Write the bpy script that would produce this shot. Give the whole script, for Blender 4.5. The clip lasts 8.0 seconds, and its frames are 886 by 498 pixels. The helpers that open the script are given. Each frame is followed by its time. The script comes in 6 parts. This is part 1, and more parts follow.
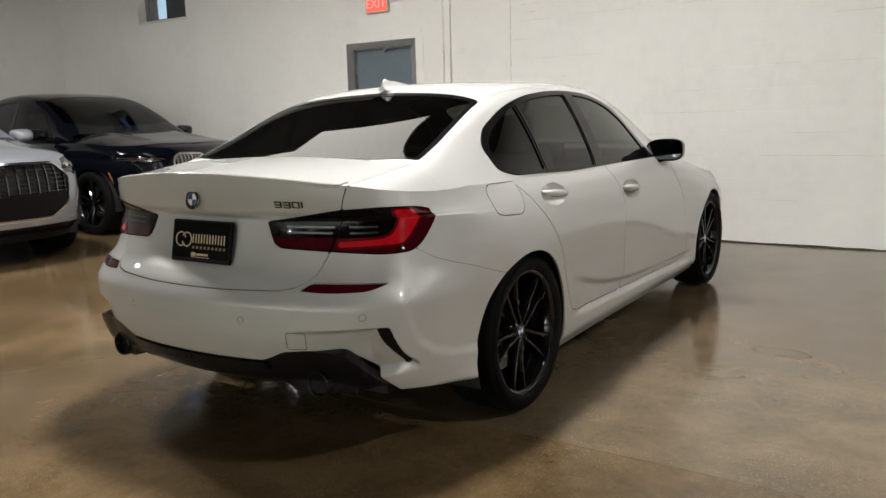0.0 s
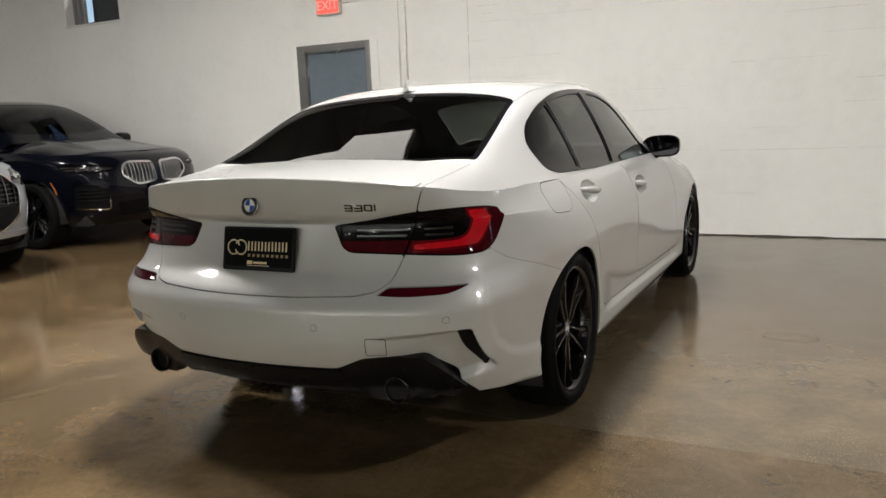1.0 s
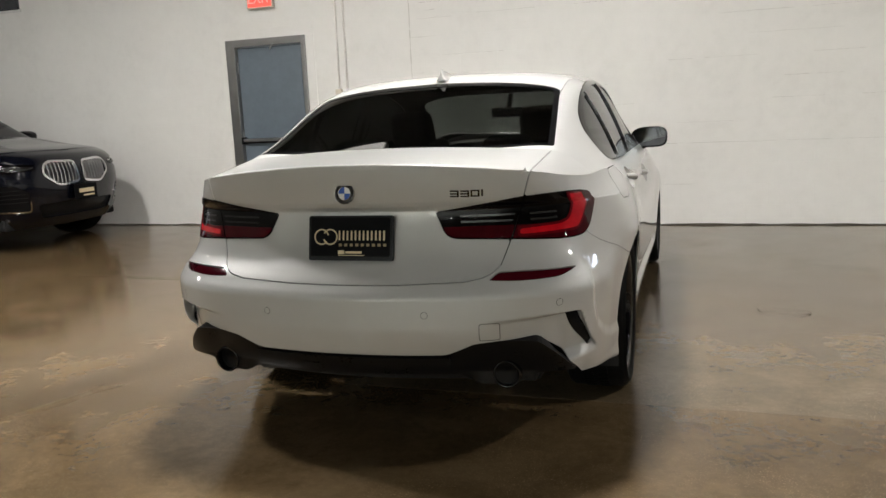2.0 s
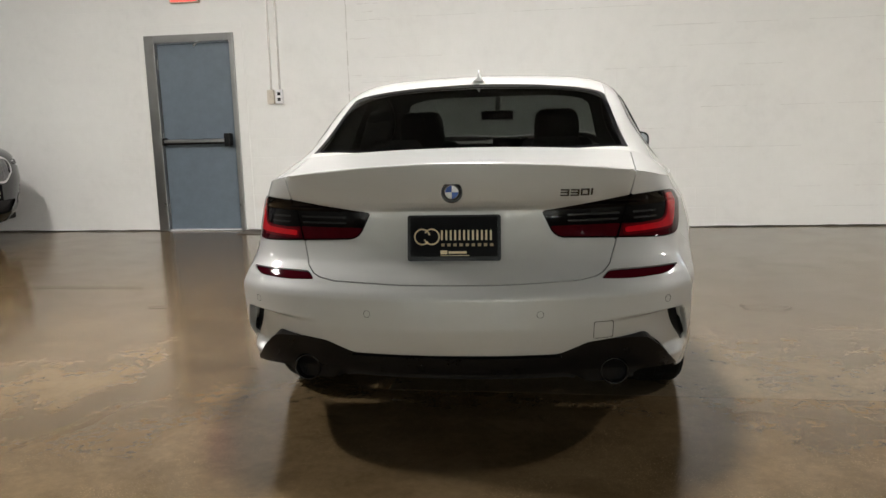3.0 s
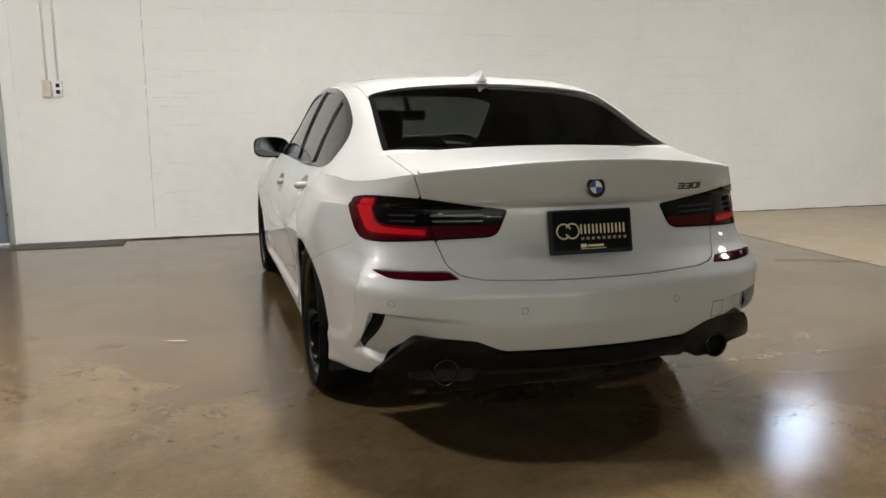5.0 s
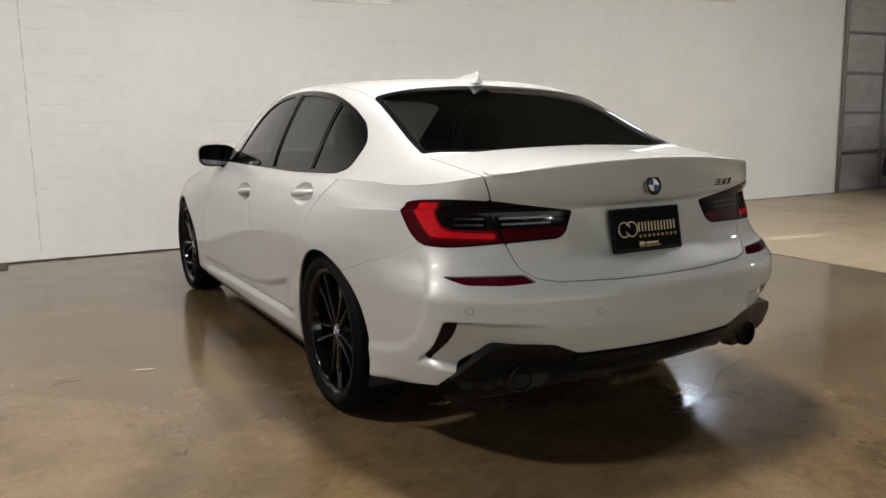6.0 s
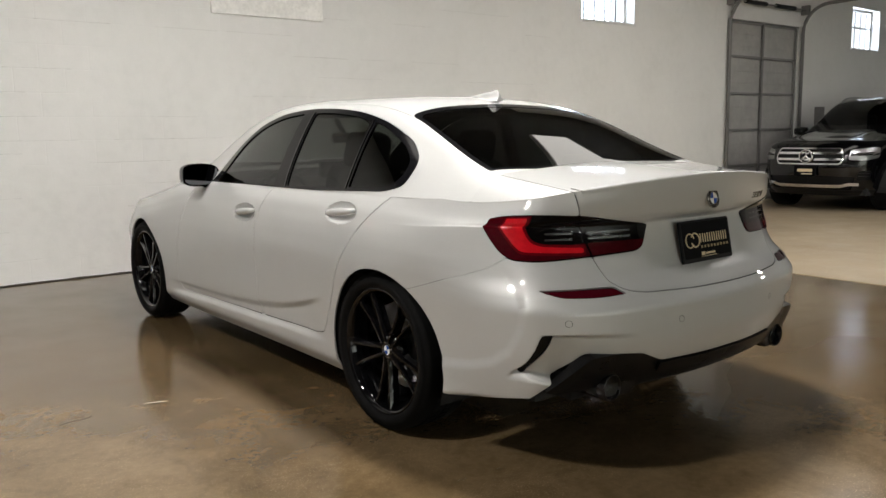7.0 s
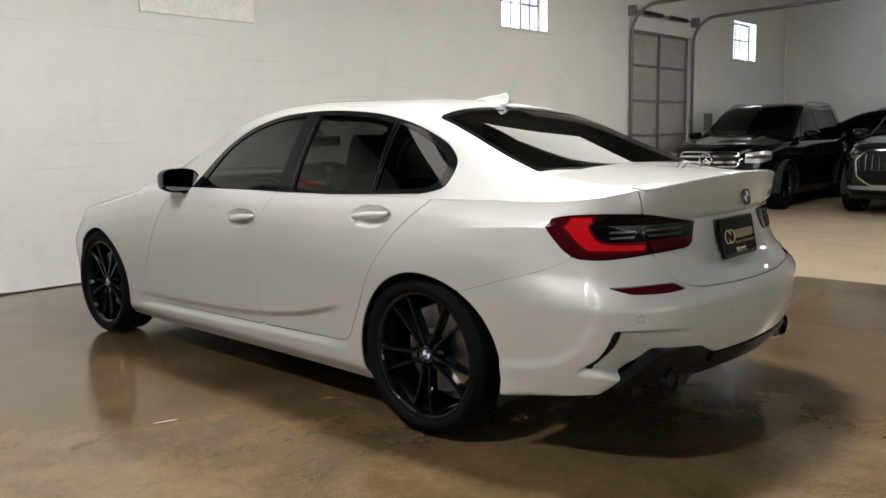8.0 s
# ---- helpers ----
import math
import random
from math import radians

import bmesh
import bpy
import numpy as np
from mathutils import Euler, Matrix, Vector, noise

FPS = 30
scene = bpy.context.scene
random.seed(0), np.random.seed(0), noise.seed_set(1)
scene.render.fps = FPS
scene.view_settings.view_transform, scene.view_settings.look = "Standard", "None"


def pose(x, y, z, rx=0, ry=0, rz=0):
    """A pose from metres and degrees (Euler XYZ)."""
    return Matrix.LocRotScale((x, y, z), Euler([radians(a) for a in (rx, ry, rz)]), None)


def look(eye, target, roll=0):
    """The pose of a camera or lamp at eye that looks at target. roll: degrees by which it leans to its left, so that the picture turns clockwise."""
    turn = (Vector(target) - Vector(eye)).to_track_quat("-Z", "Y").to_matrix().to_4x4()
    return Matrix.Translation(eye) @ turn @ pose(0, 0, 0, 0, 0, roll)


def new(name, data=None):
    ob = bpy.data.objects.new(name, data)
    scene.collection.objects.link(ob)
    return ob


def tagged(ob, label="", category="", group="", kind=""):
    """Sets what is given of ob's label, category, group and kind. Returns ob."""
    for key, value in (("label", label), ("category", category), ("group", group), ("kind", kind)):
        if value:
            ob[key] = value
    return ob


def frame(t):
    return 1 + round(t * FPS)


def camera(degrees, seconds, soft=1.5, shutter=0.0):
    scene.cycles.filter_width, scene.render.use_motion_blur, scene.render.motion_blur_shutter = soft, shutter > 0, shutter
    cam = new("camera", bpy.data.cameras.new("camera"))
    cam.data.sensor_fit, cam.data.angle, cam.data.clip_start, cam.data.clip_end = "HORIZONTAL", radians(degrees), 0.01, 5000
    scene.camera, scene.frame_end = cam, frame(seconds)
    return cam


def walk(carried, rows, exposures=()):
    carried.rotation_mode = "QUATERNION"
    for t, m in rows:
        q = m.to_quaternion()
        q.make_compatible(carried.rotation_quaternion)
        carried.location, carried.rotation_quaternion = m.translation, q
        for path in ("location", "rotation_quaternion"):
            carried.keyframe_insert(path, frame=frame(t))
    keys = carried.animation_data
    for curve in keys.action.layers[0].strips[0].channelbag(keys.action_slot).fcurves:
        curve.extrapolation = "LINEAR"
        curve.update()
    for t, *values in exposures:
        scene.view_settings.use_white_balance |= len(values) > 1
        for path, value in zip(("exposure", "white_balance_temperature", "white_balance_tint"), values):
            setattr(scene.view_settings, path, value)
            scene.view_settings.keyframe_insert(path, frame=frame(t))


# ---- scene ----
cam = camera(58.3, 8.0)
PATH = [
    (0, (2.353, -1.825, 1.223), (1.273, -0.173, 0.9), -1.6),
    (0.5, (2.162, -1.962, 1.219), (1.163, -0.259, 0.897), -2.0),
    (1, (1.865, -2.08, 1.23), (0.972, -0.32, 0.906), -2.6),
    (1.5, (1.511, -2.239, 1.223), (0.757, -0.417, 0.893), -2.7),
    (2, (1.144, -2.388, 1.213), (0.543, -0.51, 0.877), -2.7),
    (2.2, (0.982, -2.388, 1.21), (0.443, -0.491, 0.876), -2.5),
    (3.5, (-0.092, -2.612, 1.22), (-0.156, -0.641, 0.886), -1.2),
    (4, (-0.497, -2.586, 1.222), (-0.35, -0.619, 0.892), -0.6),
    (4.5, (-0.909, -2.523, 1.222), (-0.553, -0.582, 0.895), 0.1),
    (4.7, (-1.079, -2.479, 1.215), (-0.637, -0.557, 0.883), -0.1),
    (5.8, (-1.867, -2.069, 1.221), (-0.982, -0.306, 0.893), -0.7),
    (6, (-2.002, -1.994, 1.196), (-1.054, -0.263, 0.875), -0.9),
    (6.5, (-2.315, -1.767, 1.208), (-1.224, -0.119, 0.903), -1.1),
    (7, (-2.649, -1.587, 1.209), (-1.416, -0.038, 0.925), -1.0),
    (7.5, (-2.911, -1.376, 1.193), (-1.558, 0.071, 0.915), -1.2),
    (8, (-3.122, -1.126, 1.202), (-1.662, 0.213, 0.928), -1.1),
]
walk(cam, [(t, look(eye, target, roll)) for t, eye, target, roll in PATH],
     [(0.0, 0.42), (4.5, 0.36), (6.5, 0.28), (8.0, 0.34)])

# ---- world and lights ----
world = bpy.data.worlds.new("world")
scene.world = world
world.use_nodes = True
_sky = world.node_tree.nodes.new("ShaderNodeTexSky")
_sky.sky_type, _sky.sun_disc = "NISHITA", False
_sky.sun_elevation, _sky.sun_rotation = radians(38), radians(70)
world.node_tree.links.new(_sky.outputs["Color"], world.node_tree.nodes["Background"].inputs["Color"])
world.node_tree.nodes["Background"].inputs["Strength"].default_value = 0.15
sun = new("sun", bpy.data.lights.new("sun", "SUN"))
sun.data.energy, sun.data.angle, sun.data.color = 2.5, radians(0.5), (1, 0.95, 0.88)
sun.matrix_world = look((20, 30, 30), (8, 4, 0))

# round high-bay lamps, all out of view: x, y, watts; long panel lamps: x, y, length, width
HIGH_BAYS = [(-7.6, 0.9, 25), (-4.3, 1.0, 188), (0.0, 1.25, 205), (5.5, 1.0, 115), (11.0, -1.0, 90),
             # row added far behind the view to brighten the car's rear
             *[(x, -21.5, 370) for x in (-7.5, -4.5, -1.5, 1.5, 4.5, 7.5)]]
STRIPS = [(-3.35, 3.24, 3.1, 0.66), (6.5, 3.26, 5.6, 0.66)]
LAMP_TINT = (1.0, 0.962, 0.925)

# ---- materials ----
def rgb(c):
    return (c[0], c[1], c[2], 1) if len(c) == 3 else c


class Mat:
    """A node material in the making: Principled with helpers for layered noise and bump."""

    def __init__(self, name, base, rough=0.5, metal=0.0, **more):
        self.m = bpy.data.materials.new(name)
        self.m.use_nodes = True
        self.t = self.m.node_tree
        self.p = self.t.nodes["Principled BSDF"]
        self.p.inputs["Base Color"].default_value = rgb(base)
        self.p.inputs["Roughness"].default_value = rough
        self.p.inputs["Metallic"].default_value = metal
        for key, v in more.items():
            self.p.inputs[key.replace("_", " ")].default_value = v
        self.co = None

    def node(self, kind, **vals):
        n = self.t.nodes.new(kind)
        for k, v in vals.items():
            n.inputs[k.replace("_", " ")].default_value = v
        return n

    def coords(self):
        if self.co is None:
            self.co = self.t.nodes.new("ShaderNodeTexCoord").outputs["Object"]
        return self.co

    def noise(self, scale, detail=4, rough=0.6, vec=None, distort=0.0):
        n = self.node("ShaderNodeTexNoise", Scale=scale, Detail=detail, Roughness=rough, Distortion=distort)
        self.t.links.new(vec if vec is not None else self.coords(), n.inputs["Vector"])
        return n.outputs["Fac"]

    def ramp(self, fac, stops):
        n = self.node("ShaderNodeValToRGB")
        el = n.color_ramp.elements
        while len(el) < len(stops):
            el.new(0.5)
        for e, (pos, c) in zip(el, stops):
            e.position, e.color = pos, rgb(c)
        self.t.links.new(fac, n.inputs["Fac"])
        return n.outputs["Color"]

    def grey(self, fac, lo, hi, vlo=0.0, vhi=1.0):
        n = self.node("ShaderNodeMapRange", From_Min=lo, From_Max=hi, To_Min=vlo, To_Max=vhi)
        self.t.links.new(fac, n.inputs["Value"])
        return n.outputs["Result"]

    def mix(self, fac, a, b):
        n = self.t.nodes.new("ShaderNodeMix")
        n.data_type = "RGBA"
        for sock, v in ((n.inputs[0], fac), (n.inputs[6], a), (n.inputs[7], b)):
            if isinstance(v, (int, float)):
                sock.default_value = v
            elif isinstance(v, tuple):
                sock.default_value = rgb(v)
            else:
                self.t.links.new(v, sock)
        return n.outputs[2]

    def math(self, op, a, b=0.0):
        n = self.t.nodes.new("ShaderNodeMath")
        n.operation = op
        for sock, v in ((n.inputs[0], a), (n.inputs[1], b)):
            if isinstance(v, (int, float)):
                sock.default_value = v
            else:
                self.t.links.new(v, sock)
        return n.outputs[0]

    def to(self, socket, out):
        self.t.links.new(out, self.p.inputs[socket])
        return self

    def bump(self, height, strength=0.2, dist=0.01):
        n = self.node("ShaderNodeBump", Strength=strength, Distance=dist)
        self.t.links.new(height, n.inputs["Height"])
        self.t.links.new(n.outputs["Normal"], self.p.inputs["Normal"])
        return self


def plain(name, base, rough=0.5, metal=0.0, var=0.12, scale=30, bump=0.0, **more):
    """A surface with slight variation of colour and gloss at two scales."""
    k = Mat(name, base, rough, metal, **more)
    a, b = k.noise(scale), k.noise(scale / 9, 3)
    f = k.math("ADD", k.math("MULTIPLY", a, 0.5), k.math("MULTIPLY", b, 0.5))
    lo = tuple(c * (1 - var) for c in base[:3])
    hi = tuple(min(1, c * (1 + var)) for c in base[:3])
    k.to("Base Color", k.ramp(f, [(0.35, lo), (0.65, hi)]))
    k.to("Roughness", k.grey(f, 0.3, 0.7, rough * 0.85, min(1, rough * 1.15)))
    if bump:
        k.bump(a, bump, 0.004)
    return k.m


def glow(name, colour, strength):
    k = Mat(name, (0, 0, 0), 0.5)
    k.p.inputs["Emission Color"].default_value = rgb(colour)
    k.p.inputs["Emission Strength"].default_value = strength
    return k.m


def pane(name, tint, rough=0.0, gloss=0.05):
    """Thin glass: tinted straight-through light, mirror gloss by Fresnel."""
    m = bpy.data.materials.new(name)
    m.use_nodes = True
    t = m.node_tree
    t.nodes.remove(t.nodes["Principled BSDF"])
    tr, gl = t.nodes.new("ShaderNodeBsdfTransparent"), t.nodes.new("ShaderNodeBsdfGlossy")
    fr, mx = t.nodes.new("ShaderNodeLayerWeight"), t.nodes.new("ShaderNodeMixShader")
    tr.inputs["Color"].default_value = rgb(tint)
    gl.inputs["Roughness"].default_value = rough
    fr.inputs["Blend"].default_value = 0.5
    pw, sc = t.nodes.new("ShaderNodeMath"), t.nodes.new("ShaderNodeMath")
    pw.operation, sc.operation = "POWER", "MULTIPLY_ADD"
    pw.inputs[1].default_value = 5.0
    sc.inputs[1].default_value, sc.inputs[2].default_value = 0.92, gloss
    t.links.new(fr.outputs["Facing"], pw.inputs[0])
    t.links.new(pw.outputs[0], sc.inputs[0])
    t.links.new(sc.outputs[0], mx.inputs[0])
    t.links.new(tr.outputs[0], mx.inputs[1])
    t.links.new(gl.outputs[0], mx.inputs[2])
    t.links.new(mx.outputs[0], t.nodes["Material Output"].inputs["Surface"])
    return m


def paint(name, base, rough=0.32, metal=0.0, flake=0.03, coat_rough=0.03, coat=1.0):
    """Car paint: coloured base with fine flake under a clear coat."""
    k = Mat(name, base, rough, metal, Coat_Weight=coat, Coat_Roughness=coat_rough, Coat_IOR=1.5, Specular_IOR_Level=0.25)
    f = k.noise(900, 2, 0.5)
    g = k.noise(2.5, 3, 0.5)
    lo = tuple(c * (1 - flake) for c in base)
    hi = tuple(min(1, c * (1 + flake)) for c in base)
    k.to("Base Color", k.ramp(k.math("ADD", k.math("MULTIPLY", f, 0.7), k.math("MULTIPLY", g, 0.3)), [(0.4, lo), (0.6, hi)]))
    return k.m


PEARL = paint("pearl_white_paint", (0.50, 0.502, 0.490), 0.48, 0.20, coat_rough=0.02)
BLACK_PAINT = paint("black_paint", (0.002, 0.002, 0.0024), 0.12, 0.0, coat=0.55)
BLUE_BLACK = paint("blue_black_paint", (0.0025, 0.003, 0.006), 0.14, 0.0, coat=0.4)
SILVER = paint("silver_paint", (0.36, 0.38, 0.42), 0.35, 0.6)
GREY_PAINT = paint("dark_grey_paint", (0.012, 0.0125, 0.014), 0.2, 0.0, coat=0.6)
GLOSS_BLACK = plain("gloss_black", (0.006, 0.006, 0.007), 0.10, 0, Specular_IOR_Level=0.32)
SATIN_BLACK = plain("satin_black_plastic", (0.005, 0.005, 0.0055), 0.34, 0, scale=120, Specular_IOR_Level=0.2)
DIFFUSER_BLACK = plain("black_diffuser_plastic", (0.005, 0.005, 0.0055), 0.30, 0, scale=120, Specular_IOR_Level=0.2)
DARK = plain("underbody_black", (0.006, 0.006, 0.006), 0.8)
RUBBER = plain("tyre_rubber", (0.005, 0.005, 0.005), 0.62, 0, scale=60, bump=0.15, Specular_IOR_Level=0.07)
RIM = plain("gloss_black_alloy", (0.003, 0.003, 0.0036), 0.045, 0.0, Specular_IOR_Level=0.4)
CHROME = plain("chrome", (0.75, 0.75, 0.76), 0.12, 1.0)
STEEL = plain("brushed_steel", (0.42, 0.42, 0.42), 0.34, 1.0, scale=80)
TINT = pane("tinted_glass", (0.085, 0.09, 0.085), 0.0, 0.07)
SHIELD = pane("windscreen_glass", (0.72, 0.78, 0.74))
SUVGLASS = pane("dark_car_glass", (0.10, 0.11, 0.12))
LENS = pane("clear_lens", (0.85, 0.86, 0.88))
MIRROR = plain("mirror_glass", (0.16, 0.165, 0.18), 0.02, 1.0, var=0.01)
CLOTH = plain("black_upholstery", (0.02, 0.02, 0.021), 0.7, 0, scale=200, bump=0.2)
LAMP_RED = plain("dark_red_lamp_lens", (0.042, 0.0015, 0.004), 0.05, 0, var=0.2, Specular_IOR_Level=0.16)
LAMP_MID = plain("red_lamp_lens", (0.105, 0.002, 0.005), 0.07, 0, var=0.2, Specular_IOR_Level=0.2)
LAMP_BRIGHT = plain("bright_red_lamp_lens", (0.50, 0.006, 0.012), 0.10, 0, var=0.2, Specular_IOR_Level=0.3)
LAMP_SMOKE = plain("smoked_lamp_lens", (0.003, 0.0026, 0.0026), 0.06, 0, Specular_IOR_Level=0.12)
LAMP_RIB = plain("smoked_lamp_inner", (0.018, 0.018, 0.018), 0.25, 0.2)
AMBER = plain("amber_lens", (0.42, 0.12, 0.03), 0.15, 0, Specular_IOR_Level=0.4)
REFLECTOR = plain("dark_red_reflector", (0.05, 0.002, 0.006), 0.06, 0, Specular_IOR_Level=0.10)
DARK_CHROME = plain("dark_chrome", (0.16, 0.16, 0.165), 0.15, 1.0)
GOLD_DIM = plain("dim_gold_print", (0.30, 0.22, 0.11), 0.4)
GOLD = plain("gold_print", (0.72, 0.60, 0.38), 0.4, 0.0)
PLATE = plain("black_plate", (0.006, 0.006, 0.0065), 0.38, 0, Specular_IOR_Level=0.03)
BLUE = plain("blue_enamel", (0.02, 0.07, 0.32), 0.2, 0)
WHITE_ENAMEL = plain("white_enamel", (0.75, 0.75, 0.76), 0.2, 0)


# ---- mesh tools ----
def part(name, bm, material, parent=None, label="", smooth=False, category="", kind="", group=""):
    """Links a bmesh as one mesh object under a thing or a part."""
    me = bpy.data.meshes.new(name)
    bm.to_mesh(me)
    bm.free()
    for m in material if isinstance(material, (list, tuple)) else [material]:
        me.materials.append(m)
    if smooth:
        for p in me.polygons:
            p.use_smooth = len(p.vertices) < 5
    ob = new(name, me)
    ob.parent = parent
    return tagged(ob, label, category, group, kind)


def thing(name, label, category, m=None, group="", kind=""):
    ob = new(name)
    ob.empty_display_size = 0.1
    if m is not None:
        ob.matrix_world = m
    return tagged(ob, label, category, group, kind)


def box(bm, lo, hi, bevel=0.0, seg=2, m=None):
    c = [(a + b) / 2 for a, b in zip(lo, hi)]
    s = [abs(b - a) for a, b in zip(lo, hi)]
    mat = Matrix.Translation(c) @ Matrix.Diagonal((*s, 1))
    r = bmesh.ops.create_cube(bm, size=1.0, matrix=mat)
    vs = r["verts"]
    if bevel:
        es = list({e for v in vs for e in v.link_edges})
        q = bmesh.ops.bevel(bm, geom=es, offset=bevel, segments=seg, affect="EDGES", profile=0.7)
        vs = list({v for f in q["faces"] for v in f.verts} | {v for v in vs if v.is_valid})
    if m is not None:
        bmesh.ops.transform(bm, matrix=m, verts=vs)
    return vs


def boxed(*args, **kw):
    bm = bmesh.new()
    box(bm, *args, **kw)
    return bm


def lathe(bm, outline, m=None, n=48, closed=False):
    """Turns an outline of (radius, height) round the z axis."""
    rings = []
    for k in range(n):
        a = 2 * math.pi * k / n
        rings.append([bm.verts.new((r * math.cos(a), r * math.sin(a), z)) for r, z in outline])
    cnt = len(outline)
    for k in range(n):
        a, b = rings[k], rings[(k + 1) % n]
        for j in range(cnt if closed else cnt - 1):
            i2 = (j + 1) % cnt
            bm.faces.new((a[j], b[j], b[i2], a[i2]))
    vs = [v for r in rings for v in r]
    if m is not None:
        bmesh.ops.transform(bm, matrix=m, verts=vs)
    return vs


def tube(bm, pts, radius, n=8, cap=True):
    """A round bar along a line of points."""
    pts = [Vector([float(c) for c in p]) for p in pts]
    rings, last = [], None
    for i, p in enumerate(pts):
        d = (pts[min(i + 1, len(pts) - 1)] - pts[max(i - 1, 0)]).normalized()
        s = d.cross(Vector((0, 0, 1)) if abs(d.z) < 0.95 else Vector((1, 0, 0))).normalized()
        if last is not None and s.dot(last) < 0:
            s = -s
        last = s
        w = s.cross(d)
        r = float(radius[i] if isinstance(radius, (list, tuple)) else radius)
        rings.append([bm.verts.new(p + r * (math.cos(2 * math.pi * k / n) * s + math.sin(2 * math.pi * k / n) * w)) for k in range(n)])
    for a, b in zip(rings, rings[1:]):
        for k in range(n):
            bm.faces.new((a[k], a[(k + 1) % n], b[(k + 1) % n], b[k]))
    if cap:
        bm.faces.new(rings[0][::-1])
        bm.faces.new(rings[-1])
    bmesh.ops.recalc_face_normals(bm, faces=bm.faces[:])


def prism(bm, outline, depth, m=None, bevel=0.0):
    """A plate from a flat outline in x, y, with its thickness along z."""
    vs = [bm.verts.new((x, y, 0)) for x, y in outline]
    f = bm.faces.new(vs)
    r = bmesh.ops.extrude_face_region(bm, geom=[f])
    top = [v for v in r["geom"] if isinstance(v, bmesh.types.BMVert)]
    bmesh.ops.translate(bm, vec=(0, 0, depth), verts=top)
    allv = vs + top
    faces = list({q for v in allv for q in v.link_faces})
    bmesh.ops.recalc_face_normals(bm, faces=faces)
    if bevel:
        es = [e for e in {e for v in top for e in v.link_edges} if all(w in top for w in e.verts)]
        q = bmesh.ops.bevel(bm, geom=es, offset=bevel, segments=2, affect="EDGES")
        allv = list({v for v in allv if v.is_valid} | {v for g in q["faces"] for v in g.verts})
    if m is not None:
        bmesh.ops.transform(bm, matrix=m, verts=allv)
    return allv


def lettering(name, text, size, depth, material, parent, m, label=""):
    cu = bpy.data.curves.new(name, "FONT")
    cu.body, cu.size, cu.extrude, cu.align_x, cu.align_y = text, size, depth, "CENTER", "CENTER"
    tmp = bpy.data.objects.new(name, cu)
    scene.collection.objects.link(tmp)
    me = bpy.data.meshes.new_from_object(tmp.evaluated_get(bpy.context.evaluated_depsgraph_get()))
    bpy.data.objects.remove(tmp)
    me.materials.clear()
    me.materials.append(material)
    ob = new(name, me)
    ob.parent = parent
    ob.matrix_basis = m
    return tagged(ob, label)


# ---- curves and skins ----
def spline(xs, ys):
    """A natural cubic spline through the given knots, straight beyond its ends."""
    x, y = np.array(xs, float), np.array(ys, float)
    n, hh = len(x), np.diff(x)
    A, B = np.zeros((n, n)), np.zeros(n)
    A[0, 0] = A[-1, -1] = 1
    for i in range(1, n - 1):
        A[i, i - 1], A[i, i], A[i, i + 1] = hh[i - 1], 2 * (hh[i - 1] + hh[i]), hh[i]
        B[i] = 6 * ((y[i + 1] - y[i]) / hh[i] - (y[i] - y[i - 1]) / hh[i - 1])
    M = np.linalg.solve(A, B)

    def at(q):
        q = np.asarray(q, float)
        i = np.clip(np.searchsorted(x, q) - 1, 0, n - 2)
        qq = np.clip(q, x[0], x[-1])
        a, b, h = x[i + 1] - qq, qq - x[i], hh[i]
        v = M[i] * a ** 3 / (6 * h) + M[i + 1] * b ** 3 / (6 * h) + (y[i] / h - M[i] * h / 6) * a + (y[i + 1] / h - M[i + 1] * h / 6) * b
        s0 = (y[1] - y[0]) / hh[0] - hh[0] * M[1] / 6
        s1 = (y[-1] - y[-2]) / hh[-1] + hh[-1] * M[-2] / 6
        return v + np.where(q < x[0], (q - x[0]) * s0, 0) + np.where(q > x[-1], (q - x[-1]) * s1, 0)

    return at


def steady(xs, ys):
    """A smooth curve through the knots that never overshoots them."""
    x, y = np.array(xs, float), np.array(ys, float)
    h = np.diff(x)
    d = np.diff(y) / h
    m = np.zeros(len(x))
    for i in range(1, len(x) - 1):
        if d[i - 1] * d[i] > 0:
            w1, w2 = 2 * h[i] + h[i - 1], h[i] + 2 * h[i - 1]
            m[i] = (w1 + w2) / (w1 / d[i - 1] + w2 / d[i])
    m[0], m[-1] = d[0], d[-1]

    def at(q):
        q = np.clip(np.asarray(q, float), x[0], x[-1])
        i = np.clip(np.searchsorted(x, q) - 1, 0, len(x) - 2)
        t = (q - x[i]) / h[i]
        return (2 * t ** 3 - 3 * t ** 2 + 1) * y[i] + (t ** 3 - 2 * t ** 2 + t) * h[i] * m[i] + (-2 * t ** 3 + 3 * t ** 2) * y[i + 1] + (t ** 3 - t ** 2) * h[i] * m[i + 1]

    return at


def smooth01(q, a, b):
    t = np.clip((np.asarray(q, float) - a) / (b - a), 0, 1)
    return t * t * (3 - 2 * t)


def rounded(corners, r, n=5):
    """An outline with its corners rounded by radius r (or one radius a corner)."""
    out, c = [], [Vector(p) for p in corners]
    for i, p in enumerate(c):
        a, b = c[i - 1], c[(i + 1) % len(c)]
        da, db = (a - p), (b - p)
        ri = r[i] if isinstance(r, (list, tuple)) else r
        k = min(ri, da.length * 0.49, db.length * 0.49)
        if k <= 0:
            out.append(tuple(p))
            continue
        s, e = p + da.normalized() * k, p + db.normalized() * k
        for j in range(n + 1):
            t = j / n
            out.append(tuple((1 - t) ** 2 * s + 2 * t * (1 - t) * p + t * t * e))
    return out


